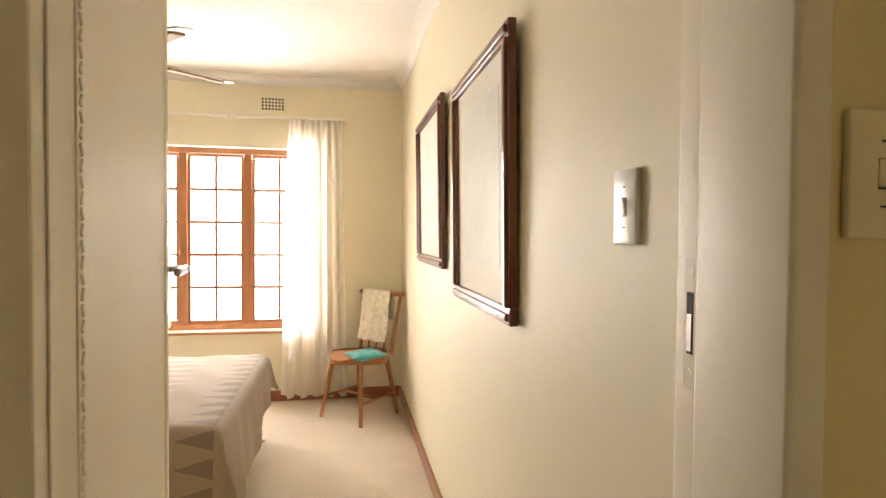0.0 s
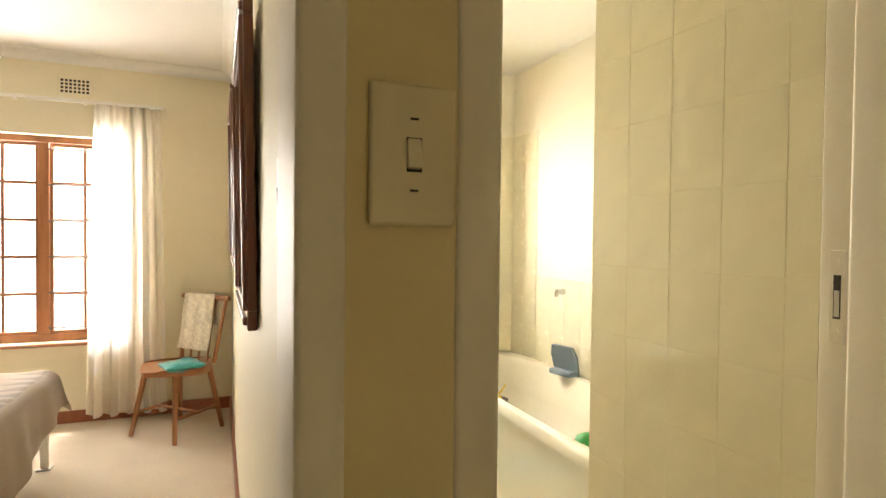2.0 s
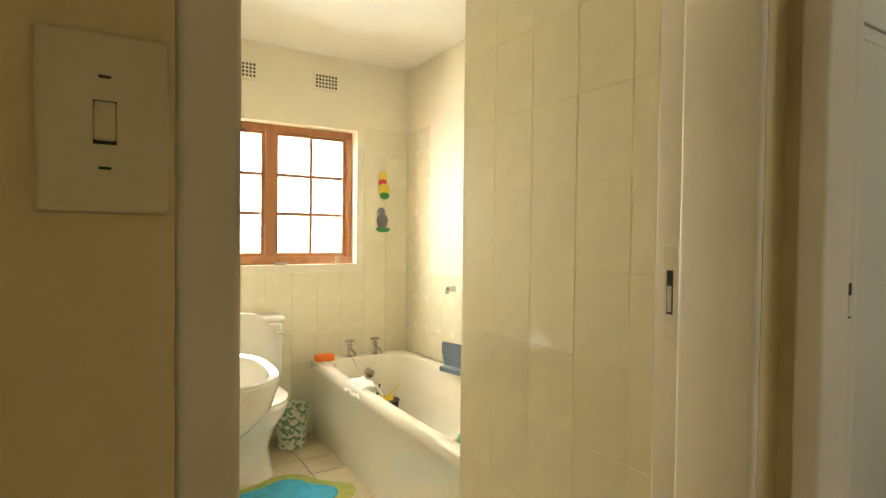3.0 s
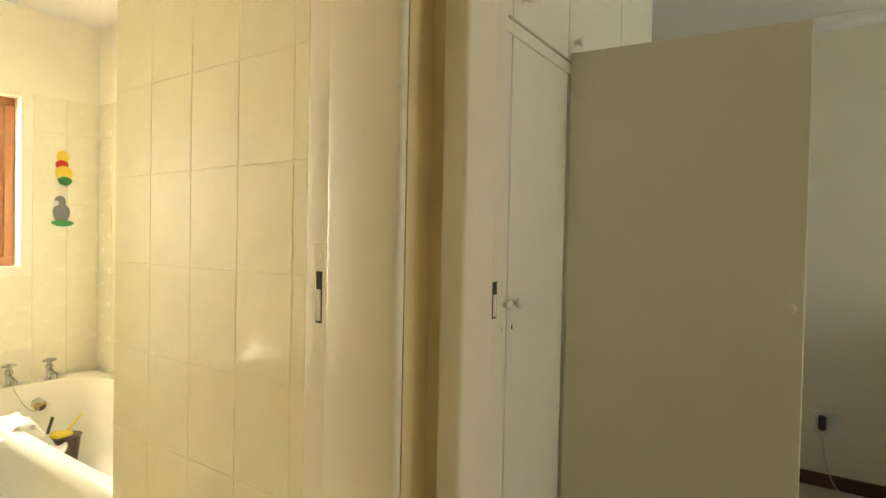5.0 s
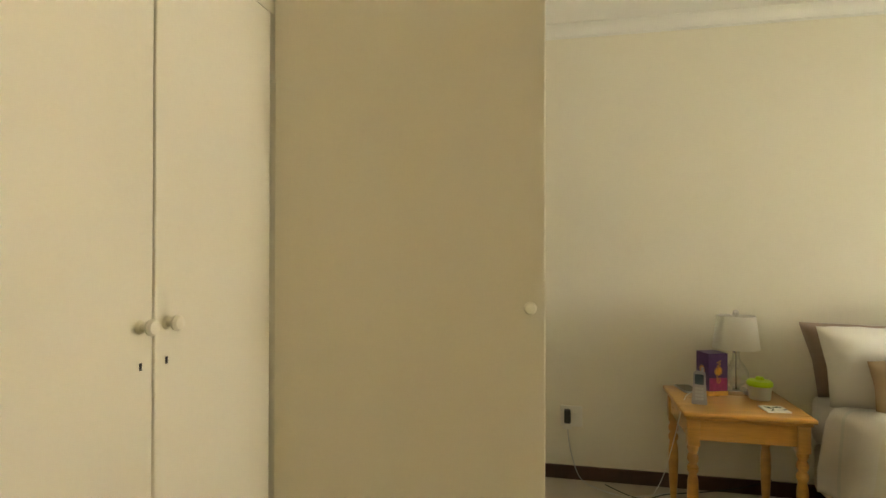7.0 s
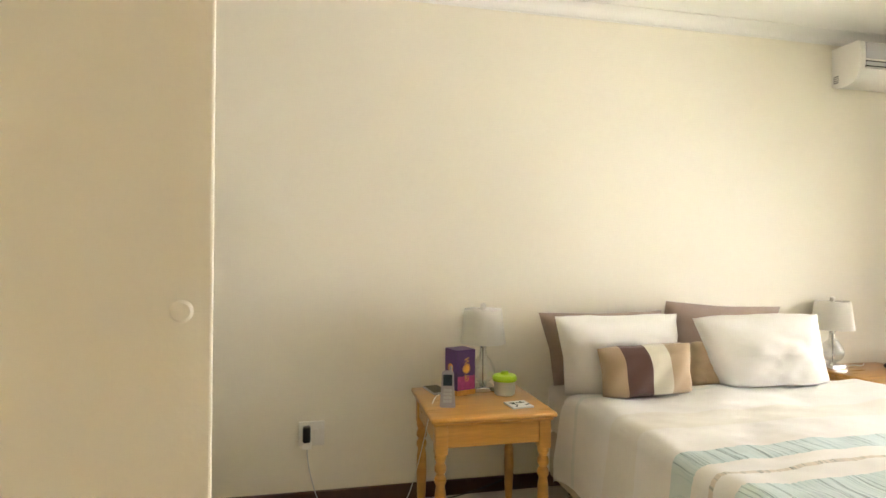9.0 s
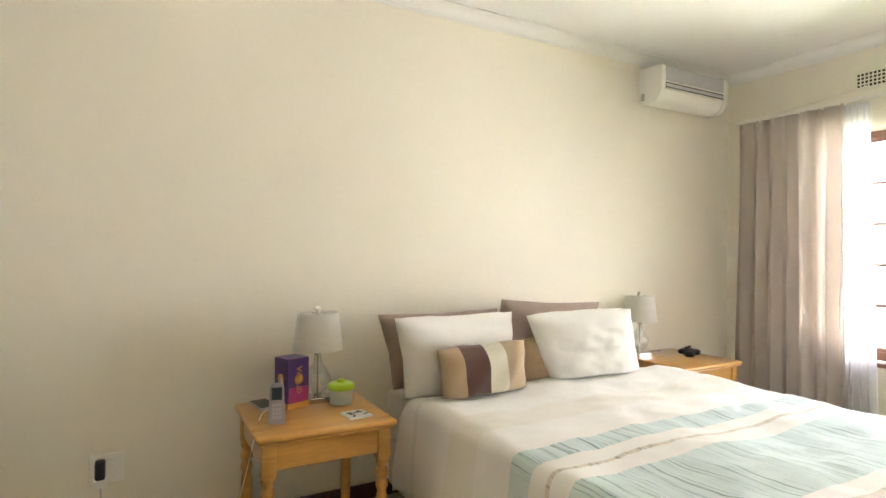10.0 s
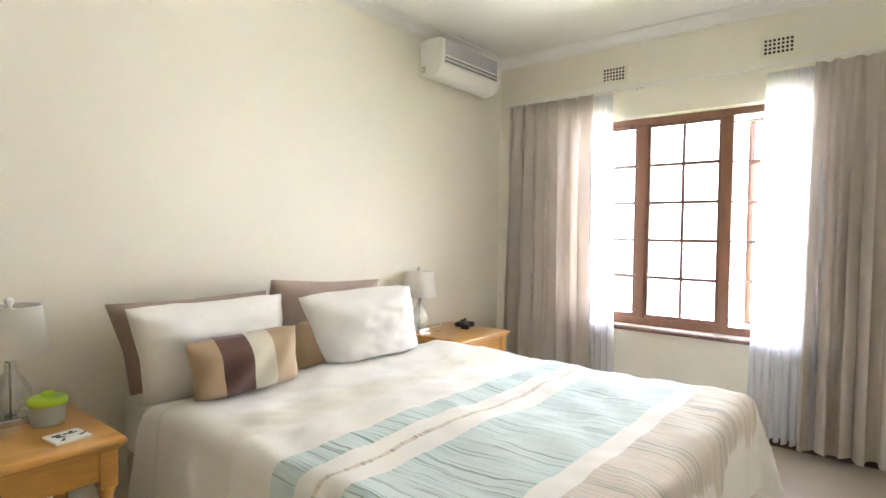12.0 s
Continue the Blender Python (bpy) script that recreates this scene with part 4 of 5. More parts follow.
def ring(k, inset_x0, inset_x1, inset_y0, inset_y1, z, n=48, p=5.0):
    out = []
    cx, cy = (inset_x0 + W - inset_x1) / 2, (inset_y0 + L - inset_y1) / 2
    rx, ry = (W - inset_x1 - inset_x0) / 2, (L - inset_y1 - inset_y0) / 2
    for i in range(n):
        a = i * math.tau / n
        c, s = math.cos(a), math.sin(a)
        q = (abs(c) ** p + abs(s) ** p) ** (-1 / p)
        out.append((cx + rx * c * q, cy + ry * s * q, z))
    return out


levels = [ring(0, 0, 0, 0, 0, H - 0.05, p=24), ring(0, 0, 0, 0, 0, H - 0.012, p=24), ring(0, 0.010, 0.004, 0.004, 0.004, H, p=20), ring(1, 0.055, 0.045, 0.09, 0.09, H, p=6), ring(1, 0.068, 0.058, 0.105, 0.10, H - 0.02, p=5.5),
          ring(2, 0.10, 0.09, 0.17, 0.13, H - 0.20, p=4.5), ring(2, 0.13, 0.12, 0.25, 0.17, H - 0.34, p=4), ring(2, 0.18, 0.17, 0.33, 0.24, H - 0.385, p=3.5), ring(2, 0.30, 0.29, 0.7, 0.6, H - 0.39, p=3)]
rows = [[b.verts.new(p) for p in lv] for lv in levels]
for lo, hi in zip(rows, rows[1:]):
    for i in range(len(lo)):
        b.faces.new((lo[i], lo[(i + 1) % len(lo)], hi[(i + 1) % len(lo)], hi[i]))
b.faces.new(rows[-1])
part("basin_shell", b, M["enamel"], tub, smooth=50)
b = fresh(); rod(b, (W * 0.52, L - 0.125, H - 0.10), (W * 0.52, L - 0.165, H - 0.105), 0.030, n=20)
part("overflow", b, M["chrome"], tub, "round chrome overflow", smooth=40)
for x in (0.30, 0.48):
    tap = thing("bath_tap", (2.09 + x - 0.04, BY - 0.075, H), "chrome pillar tap on the bath rim", "tap", "bath taps")
    b = fresh(); lathe(b, [(0.024, 0), (0.024, 0.006), (0.014, 0.012), (0.013, 0.055), (0.018, 0.062), (0.018, 0.078), (0.010, 0.086), (0.010, 0.10)], 18)
    part("body", b, M["chrome"], tap, smooth=40)
    b = fresh(); rod(b, (0, -0.01, 0.052), (0, -0.085, 0.040), 0.011, 0.010); rod(b, (0, -0.082, 0.042), (0, -0.085, 0.018), 0.010)
    part("spout", b, M["chrome"], tap, smooth=40)
    b = fresh(); rod(b, (-0.032, 0, 0.105), (0.032, 0, 0.105), 0.007); rod(b, (0, -0.032, 0.105), (0, 0.032, 0.105), 0.007); rod(b, (0, 0, 0.096), (0, 0, 0.116), 0.011)
    part("cross_handle", b, M["chrome"], tap, smooth=40)
cable("plug_chain", [(2.36, BY - 0.09, H + 0.003), (2.36, BY - 0.12, H - 0.02), (2.385, BY - 0.17, H - 0.11), (2.43, BY - 0.19, H - 0.14), (2.45, BY - 0.17, H - 0.11)], 0.0022, M["chrome"], "chrome bath plug chain")

sponge = thing("bath_sponge", (2.16, BY - 0.12, H), "orange bath sponge on the tub corner", "sponge")
b = fresh(); bx(b, -0.06, 0.06, -0.035, 0.035, 0, 0.045, 0.014, 3)
part("body", b, M["orange"], sponge, smooth=50)

tray = thing("toddler_chair", (BX - 0.012, 3.64, H), "slate blue plastic bath seat hanging at the wall", "plastic chair", "", 12)
b = fresh(); outline(b, [(-0.09, 0.0), (0.09, 0.0), (0.10, 0.12), (0.08, 0.18), (-0.08, 0.18), (-0.10, 0.12)], 0.018, pose(-0.02, 0, 0, 0, 0, 90) @ pose(0, 0, 0, -14))
part("back_panel", b, M["blue_grey"], tray)
b = fresh(); bx(b, -0.10, -0.02, -0.085, 0.085, 0.0, 0.03, 0.008, 3)
part("lip", b, M["blue_grey"], tray)
bar = thing("grab_knob", (BX - 0.006, 3.73, 0.985), "small chrome shower fitting on the tiled wall", "fitting")
b = fresh(); rod(b, (0, 0, 0), (-0.05, 0, 0), 0.020, 0.016); rod(b, (-0.05, 0, 0.0), (-0.052, 0, -0.03), 0.012)
part("body", b, M["chrome"], bar, smooth=40)

bucket = thing("toy_bucket", (2.50, 4.02, 0.112), "dark toy bucket with a red lining and yellow toys", "toy bucket")
b = fresh(); lathe(b, [(0.045, 0), (0.062, 0.15), (0.068, 0.158), (0.060, 0.158)], 24)
part("bucket_shell", b, M["chocolate_plastic"], bucket, "dark brown bucket shell", smooth=40)
b = fresh(); lathe(b, [(0.060, 0.157), (0.055, 0.135), (0.0, 0.13)], 24)
part("lining", b, M["red"], bucket, "red inside", smooth=40)
b = fresh(); bx(b, -0.055, 0.045, -0.028, 0.028, -0.018, 0.018, 0.015, 3, pose(-0.02, 0, 0.168, 0, 12, 20))
part("yellow_toy", b, M["yellow"], bucket, "bright yellow float", smooth=50)
b = fresh(); rod(b, (-0.02, 0.01, 0.15), (0.085, 0.045, 0.235), 0.006, n=10)
part("stick", b, M["yellow"], bucket, "yellow stick", smooth=40)
dish = thing("toy_dish", (2.39, 3.99, 0.112), "white plastic dish with a green toy in it", "toy dish", "", -20)
b = fresh(); lathe(b, [(0.02, 0), (0.06, 0.012), (0.085, 0.045), (0.090, 0.048), (0.084, 0.052), (0.058, 0.022), (0.0, 0.012)], 30, pose(0, 0, 0.10, 24, 10))
part("dish", b, M["white"], dish, smooth=40)
b = fresh(); lathe(b, [(0.05, 0), (0.055, 0.10), (0.0, 0.102)], 20)
part("base", b, M["white"], dish, smooth=40)
b = fresh(); bx(b, -0.04, 0.03, -0.03, 0.03, 0, 0.018, 0.008, 2, pose(0, -0.005, 0.125, 24, 10, 15))
part("green_toy", b, M["green"], dish, "green plastic toy", smooth=40)
b = fresh(); rod(b, (0.0, 0.05, 0.13), (0.035, 0.085, 0.255), 0.0075, n=10)
part("brush", b, M["black"], dish, "black brush handle", smooth=40)
b = fresh()
sheet(b, 22, 26, lambda u, v: (-0.055 + 0.15 * u, -0.10 + 0.20 * v + 0.008 * math.sin(u * 9), 0.010 + 0.006 * math.sin(v * 11 + u * 4) + 0.003 * math.sin(v * 23 - u * 9) - max(0, 0.045 - 0.15 * u) * 1.2 - max(0, 0.15 * u - 0.115) * 1.5))
cloth = tagged(new("face_cloth", mesh_of("face_cloth", b, M["linen"], 180)), "crumpled white face cloth on the bath rim", "cloth")
cloth.matrix_basis = pose(2.135, 3.62, H + 0.008)
cloth.modifiers.new("thickness", "SOLIDIFY").thickness = 0.010
boat = thing("toy_boat", (2.33, 2.86, 0.112), "red and green plastic bath toy at the tub's near end", "toy")
b = fresh(); bx(b, -0.08, 0.08, -0.10, 0.10, 0.0, 0.24, 0.02, 3)
part("hull", b, M["red"], boat, smooth=40)
b = fresh(); lathe(b, [(0.075, 0.24), (0.07, 0.29), (0.05, 0.33), (0.02, 0.345)], 16)
part("cabin", b, M["green"], boat, smooth=40)
for k in range(5):
    b = fresh(); bmesh.ops.create_icosphere(b, subdivisions=1, radius=0.016, matrix=Matrix.Translation((0.055 * math.cos(k * 1.25), 0.055 * math.sin(k * 1.25), 0.30)))
    part("knob", b, M["red"], boat)

toilet = thing("toilet", (1.64, BY - 0.008, 0), "white china close-coupled toilet with the lid up", "toilet", "", 0)
b = fresh(); bx(b, -0.22, 0.24, -0.18, 0, 0.42, 0.78, 0.025, 3)
cist = part("cistern", b, M["china"], toilet, smooth=40)
b = fresh(); bx(b, -0.23, 0.25, -0.19, 0, 0.78, 0.815, 0.012, 3)
part("cistern_lid", b, M["china"], cist, smooth=40)
b = fresh(); rod(b, (0.17, -0.18, 0.72), (0.17, -0.20, 0.72), 0.014); bx(b, 0.16, 0.27, -0.212, -0.20, 0.712, 0.728, 0.004)
part("flush_lever", b, M["chrome"], cist, smooth=40)
b = fresh()
lathe(b, [(0.13, 0.0), (0.115, 0.05), (0.10, 0.16), (0.13, 0.26), (0.19, 0.35), (0.205, 0.40), (0.195, 0.415), (0.15, 0.41), (0.13, 0.34), (0.05, 0.26)], 32, Matrix.Translation((0, -0.42, 0)) @ Matrix.Diagonal((0.95, 1.22, 1, 1)))
part("bowl", b, M["china"], toilet, smooth=50)
b = fresh(); bx(b, -0.11, 0.11, -0.30, -0.02, 0.0, 0.40, 0.03, 3)
part("pedestal", b, M["china"], toilet, smooth=40)
b = fresh(); outline(b, [(0.185 * math.cos(a), 0.21 + 0.225 * math.sin(a)) for a in [k * math.tau / 32 for k in range(32)]], 0.018, pose(0, -0.215, 0.43, 10))
part("lid", b, M["china"], toilet, "raised white toilet lid", smooth=30)
b = fresh(); lathe(b, [(0.20, 0), (0.205, 0.012), (0.19, 0.022), (0.135, 0.022), (0.125, 0.012), (0.13, 0)], 36, Matrix.Translation((0, -0.42, 0.417)) @ Matrix.Diagonal((0.95, 1.20, 1, 1)), False)
part("seat", b, M["china"], toilet, smooth=40)

basin = thing("wash_basin", (AX + 0.124, 2.97, -0.035), "white china wash basin on the side wall", "basin")
b = fresh()
rings = []
for k, (s, z) in enumerate([(0.42, 0.62), (0.62, 0.66), (0.88, 0.74), (0.98, 0.82), (1.0, 0.845), (0.97, 0.855), (0.86, 0.85), (0.78, 0.80), (0.55, 0.74), (0.2, 0.72)]):
    row = []
    for i in range(40):
        a = i * math.tau / 40
        c, t = math.cos(a), math.sin(a)
        q = (abs(c) ** 3 + abs(t) ** 3) ** (-1 / 3)
        row.append(b.verts.new((0.235 + 0.235 * s * c * q, 0.29 * s * t * q, z)))
    rings.append(row)
for lo, hi in zip(rings, rings[1:]):
    for i in range(40):
        b.faces.new((lo[i], lo[(i + 1) % 40], hi[(i + 1) % 40], hi[i]))
b.faces.new(rings[-1]); b.faces.new(list(reversed(rings[0])))
part("bowl", b, M["china"], basin, smooth=50)
b = fresh(); lathe(b, [(0.10, 0.035), (0.08, 0.09), (0.07, 0.4), (0.10, 0.64)], 24, Matrix.Translation((0.19, 0, 0)))
part("pedestal", b, M["china"], basin, smooth=50)

bin_ = thing("waste_bin", (1.945, BY - 0.15, 0), "mint waste bin with a leafy print beside the toilet", "bin")
b = fresh(); lathe(b, [(0.082, 0), (0.102, 0.245), (0.109, 0.252), (0.103, 0.257), (0.095, 0.245), (0.077, 0.012)], 28)
part("body", b, M["mint"], bin_, smooth=40)

rug = thing("toilet_mat", (1.70, 3.52, 0), "shaggy turquoise mat with an olive border", "bath mat")
for nm, s, z, m in (("border", 1.0, 0.016, M["green_mat"]), ("shag_top", 0.74, 0.030, M["blue_mat"])):
    b = fresh()
    pts = [((0.34 + 0.035 * math.cos(5 * a)) * s * math.cos(a), (0.30 + 0.03 * math.cos(5 * a)) * s * math.sin(a)) for a in [k * math.tau / 60 for k in range(60)]]
    lo, hi, mid = ([b.verts.new((x * q, y * q, h)) for x, y in pts] for q, h in ((1.0, 0.0), (0.985, z * 0.8), (0.9, z)))
    for p, q in ((lo, hi), (hi, mid)):
        for i in range(60):
            b.faces.new((p[i], p[(i + 1) % 60], q[(i + 1) % 60], q[i]))
    b.faces.new(mid)
    part(nm, b, m, rug, smooth=40)

bottle = thing("glass_bottle", (2.30, BY + 0.04, B_WIN[2]), "small clear glass bottle on the window ledge", "bottle")
b = fresh(); lathe(b, [(0.024, 0), (0.026, 0.01), (0.026, 0.09), (0.012, 0.125), (0.011, 0.15), (0.014, 0.155)], 18)
part("body", b, M["clear"], bottle, smooth=40)
soap = thing("soap_dish", (1.93, BY + 0.04, B_WIN[2]), "small chrome soap dish on the window ledge", "soap dish")
b = fresh(); lathe(b, [(0.03, 0), (0.05, 0.016), (0.053, 0.018), (0.03, 0.008)], 24)
part("body", b, M["chrome"], soap, smooth=40)

# plain cut-out stickers on the tiles
for (cx, cz), shapes in (((2.612, 1.655), [("yellow", 0.0, 0.05, 0.030, 0.045), ("red", -0.005, 0.01, 0.032, 0.030), ("yellow", 0.004, -0.035, 0.042, 0.045), ("green", 0.008, -0.075, 0.035, 0.025)]),
                         ((2.60, 1.42), [("grey_fur", 0.0, 0.04, 0.028, 0.038), ("grey_fur", 0.006, -0.02, 0.042, 0.055), ("paper", -0.022, 0.035, 0.014, 0.014), ("green", 0.01, -0.075, 0.055, 0.018)])):
    ob = thing("wall_sticker", (cx, BY - 0.007, cz), "bright cut-out paper sticker on the bathroom tiles", "sticker", "stickers")
    for n, (col, x, z, rx, rz) in enumerate(shapes):
        b = fresh()
        outline(b, [(x + rx * math.cos(a) * (1 + 0.08 * math.sin(3 * a)), z + rz * math.sin(a)) for a in [k * math.tau / 20 for k in range(20)]], 0.002, Matrix.Translation((0, -0.002 - 0.0022 * n, 0)))
        part("patch", b, M[col], ob)


# ---- main bedroom: built-in wardrobe ----
robe = thing("built_in_wardrobe", (DX1, WY, 0), "cream painted built-in wardrobe with one door standing open", "wardrobe")
X1 = 3.90 - DX1
for nm, a in (("side_panel", (0, 0.02, 0.022, 0.588, 0, 2.42)), ("divider", (2.895 - DX1, 2.915 - DX1, 0.022, 0.57, 0.09, 1.845)), ("divider", (3.425 - DX1, 3.445 - DX1, 0.022, 0.57, 0.09, 1.845)),
              ("side_panel", (X1 - 0.02, X1, 0.022, 0.588, 0, 2.42)), ("back_panel", (0.02, X1 - 0.02, 0.57, 0.588, 0, 2.42)), ("bottom_panel", (0.02, X1 - 0.02, 0.022, 0.57, 0.07, 0.09)),
              ("shelf", (0.02, X1 - 0.02, 0.022, 0.57, 1.845, 1.865)), ("rail", (0.04, X1, 0.002, 0.0215, 1.8245, 1.8585)), ("top_panel", (0, X1, 0.022, 0.588, 2.42, ZC - 0.001)), ("plinth", (0.02, X1 - 0.02, 0.03, 0.04, 0, 0.07))):
    b = fresh(); bx(b, *a)
    part(nm, b, M["cupboard"], robe)


def robe_door(x0, x1, z0, z1, knob_x, knob_z, key):
    bm = fresh(); bx(bm, x0 + 0.0025, x1 - 0.0025, 0, 0.020, z0, z1, 0.003)
    leaf = part("door", bm, M["cupboard"], robe)
    bm = fresh()
    lathe(bm, [(0.012, 0), (0.007, 0.004), (0.006, 0.011), (0.013, 0.018), (0.0145, 0.023), (0.011, 0.028), (0.003, 0.030)], 18, pose(knob_x, 0, knob_z, 90))
    part("knob", bm, M["cupboard"], leaf, "round painted knob", smooth=40)
    if key:
        bm = fresh(); bx(bm, knob_x - 0.0025, knob_x + 0.0025, -0.001, 0.004, knob_z - 0.070, knob_z - 0.058)
        part("keyhole", bm, M["dark"], leaf)
    return leaf


D = [0.04, 2.53 - DX1, 2.905 - DX1, 3.435 - DX1, X1]
robe_door(D[0], D[1], 0.09, 1.822, D[1] - 0.030, 1.140, True)
robe_door(D[1], D[2], 0.09, 1.822, D[1] + 0.030, 1.140, True)
robe_door(D[3], D[4], 0.09, 1.822, D[3] + 0.04, 1.130, False)
for a, c in zip(D, D[1:]):
    robe_door(a, c, 1.865, 2.415, a + 0.05, 1.93, False)
leaf = robe_door(0, 0.632, 0.09, 1.885, 0.595, 1.140, False)
leaf.matrix_basis = pose(2.908 - DX1, -0.004, 0, 0, 0, -84)
leaf.name = "open_door"


# ---- main bedroom: bedside tables ----
def bedside_table(at, label):
    ob = thing("bedside_table", at, label, "table", "bedside tables")
    lx, ly, h = 0.515, 0.52, 0.575
    bm = fresh(); bx(bm, -lx / 2, lx / 2, -ly / 2, ly / 2, h - 0.022, h, 0.008, 3)
    part("tabletop", bm, M["oak"], ob, smooth=40)
    bm = fresh(); bx(bm, -lx / 2 + 0.012, lx / 2 - 0.012, -ly / 2 + 0.012, ly / 2 - 0.012, h - 0.036, h - 0.022, 0.006, 2)
    part("moulding", bm, M["oak"], ob)
    i = 0.038
    for nm, a in (("apron", (-lx / 2 + 0.07, lx / 2 - 0.07, -ly / 2 + i - 0.01, -ly / 2 + i + 0.008)), ("apron", (-lx / 2 + 0.07, lx / 2 - 0.07, ly / 2 - i - 0.008, ly / 2 - i + 0.01)),
                  ("apron", (-lx / 2 + i - 0.01, -lx / 2 + i + 0.008, -ly / 2 + 0.07, ly / 2 - 0.07)), ("apron", (lx / 2 - i - 0.008, lx / 2 - i + 0.01, -ly / 2 + 0.07, ly / 2 - 0.07))):
        bm = fresh(); bx(bm, *a, h - 0.125, h - 0.036, 0.002)
        part(nm, bm, M["oak"], ob)
    for sx in (-1, 1):
        for sy in (-1, 1):
            bm = fresh()
            cx, cy = sx * (lx / 2 - 0.045), sy * (ly / 2 - 0.045)
            bx(bm, cx - 0.025, cx + 0.025, cy - 0.025, cy + 0.025, h - 0.15, h - 0.036, 0.003)
            lathe(bm, [(0.013, 0), (0.016, 0.03), (0.020, 0.09), (0.024, 0.20), (0.022, 0.27), (0.017, 0.30), (0.024, 0.315), (0.024, 0.33), (0.016, 0.345), (0.024, 0.36), (0.024, 0.375), (0.017, 0.39), (0.024, 0.41), (0.024, h - 0.15)], 18, Matrix.Translation((cx, cy, 0)))
            part("leg", bm, M["oak"], ob, smooth=40)
    return ob


table_1 = bedside_table((4.528, 0.117, 0), "honey oak bedside table crowded with small things")
table_2 = copy_thing(table_1, pose(CX - 0.262, -2.22, 0))
tagged(table_2, "honey oak bedside table holding a game controller")
T = 0.575


def table_lamp(at, label):
    ob = thing("table_lamp", at, label, "lamp", "bedside lamps")
    bm = fresh(); bx(bm, -0.05, 0.05, -0.05, 0.05, 0, 0.024, 0.004)
    part("base", bm, M["chrome"], ob)
    bm = fresh(); lathe(bm, [(0.016, 0.024), (0.018, 0.035), (0.046, 0.055), (0.058, 0.085), (0.057, 0.105), (0.040, 0.140), (0.020, 0.165), (0.014, 0.20)], 24)
    part("glass_body", bm, M["clear"], ob, "clear glass lamp body", smooth=40)
    bm = fresh(); rod(bm, (0, 0, 0.024), (0, 0, 0.30), 0.004); rod(bm, (0, 0, 0.20), (0, 0, 0.225), 0.016)
    part("stem", bm, M["chrome"], ob, smooth=40)
    bm = fresh(); lathe(bm, [(0.106, 0.222), (0.087, 0.380), (0.085, 0.380), (0.104, 0.222)], 36, None, False)
    part("shade", bm, M["shade"], ob, "white fabric drum shade", smooth=40)
    bm = fresh(); lathe(bm, [(0.006, 0.375), (0.012, 0.388), (0.014, 0.398), (0.008, 0.406), (0.002, 0.408)], 14); rod(bm, (-0.086, 0, 0.374), (0.086, 0, 0.374), 0.003)
    part("finial", bm, M["white"], ob)
    return ob


table_lamp((4.672, 0.056, T), "small glass table lamp with a white shade by the purple box")
table_lamp((4.79, -2.05, T), "small glass table lamp with a white shade beyond the bed")

def lettering(text, size, material, parent, m):
    """Flat letters of the built-in font, standing in the plane x = 0 of m and facing -x."""
    cu = bpy.data.curves.new("lettering", "FONT")
    cu.body, cu.size, cu.extrude, cu.align_x, cu.align_y = text, size, 0.0006, "CENTER", "CENTER"
    tmp = bpy.data.objects.new("lettering", cu)
    me = bpy.data.meshes.new_from_object(tmp)
    bpy.data.objects.remove(tmp)
    me.transform(m @ Matrix(((0, 0, -1, 0), (0, -1, 0, 0), (1, 0, 0, 0), (0, 0, 0, 1))))
    me.materials.clear()
    me.materials.append(material)
    ob = new("lettering", me)
    ob.parent = parent
    return ob


box = thing("gift_box", (4.648, 0.172, T), "purple card box with a gold sunburst and gold foot", "box", "", 20)
b = fresh(); bx(b, -0.05, 0.05, -0.05, 0.05, 0.022, 0.203, 0.0015)
part("carton", b, M["purple"], box)
b = fresh(); bx(b, -0.0512, -0.049, -0.046, 0.046, 0.024, 0.085)
part("printed_panel", b, M["magenta"], box, "magenta lower part of the print")
for face in (0, -90):
    turn = pose(0, 0, 0, 0, 0, face)
    b = fresh()
    for k in range(14):
        a = math.degrees(k * math.tau / 14)
        bx(b, -0.0528, -0.0505, -0.0022, 0.0022, 0.010, 0.021, 0, 2, turn @ Matrix.Translation((0, 0, 0.118)) @ pose(0, 0, 0, a))
    rod(b, turn @ Vector((-0.0528, 0, 0.118)), turn @ Vector((-0.0505, 0, 0.118)), 0.010, n=20)
    part("gold_sun", b, M["gold"], box, "gold sunburst print")
lettering("W", 0.034, M["gold"], box, Matrix.Translation((-0.0522, 0, 0.152)))
lettering("GL", 0.030, M["gold"], box, Matrix.Translation((-0.0522, 0, 0.078)))
b = fresh(); bx(b, -0.051, 0.051, -0.051, 0.051, 0.0, 0.022, 0.0015)
part("gold_base", b, M["gold"], box, "gold band round the foot of the box")

phone = thing("cordless_phone", (4.425, 0.280, T), "silver cordless phone handset standing upright", "phone", "", -14)
b = fresh()
outline(b, [(-0.033, 0.0), (0.033, 0.0), (0.027, 0.085), (0.025, 0.142), (0.020, 0.150), (-0.020, 0.150), (-0.025, 0.142), (-0.027, 0.085)], 0.030, pose(-0.012, 0, 0, 0, 0, -90) @ pose(0, 0, 0, -7))
bmesh.ops.bevel(b, geom=list(b.edges), offset=0.004, segments=2, affect="EDGES")
part("body", b, M["handset"], phone, smooth=40)
b = fresh(); bx(b, -0.0125, -0.006, -0.019, 0.019, 0.088, 0.134, 0.001, 2, pose(0, 0, 0, 0, 7))
part("display", b, M["screen"], phone)
b = fresh()
for i in range(4):
    for k in range(3):
        bx(b, -0.0135, -0.006, -0.017 + k * 0.012, -0.007 + k * 0.012, 0.020 + i * 0.015, 0.030 + i * 0.015, 0, 2, pose(0, 0, 0, 0, 7))
part("keypad", b, M["silver"], phone)
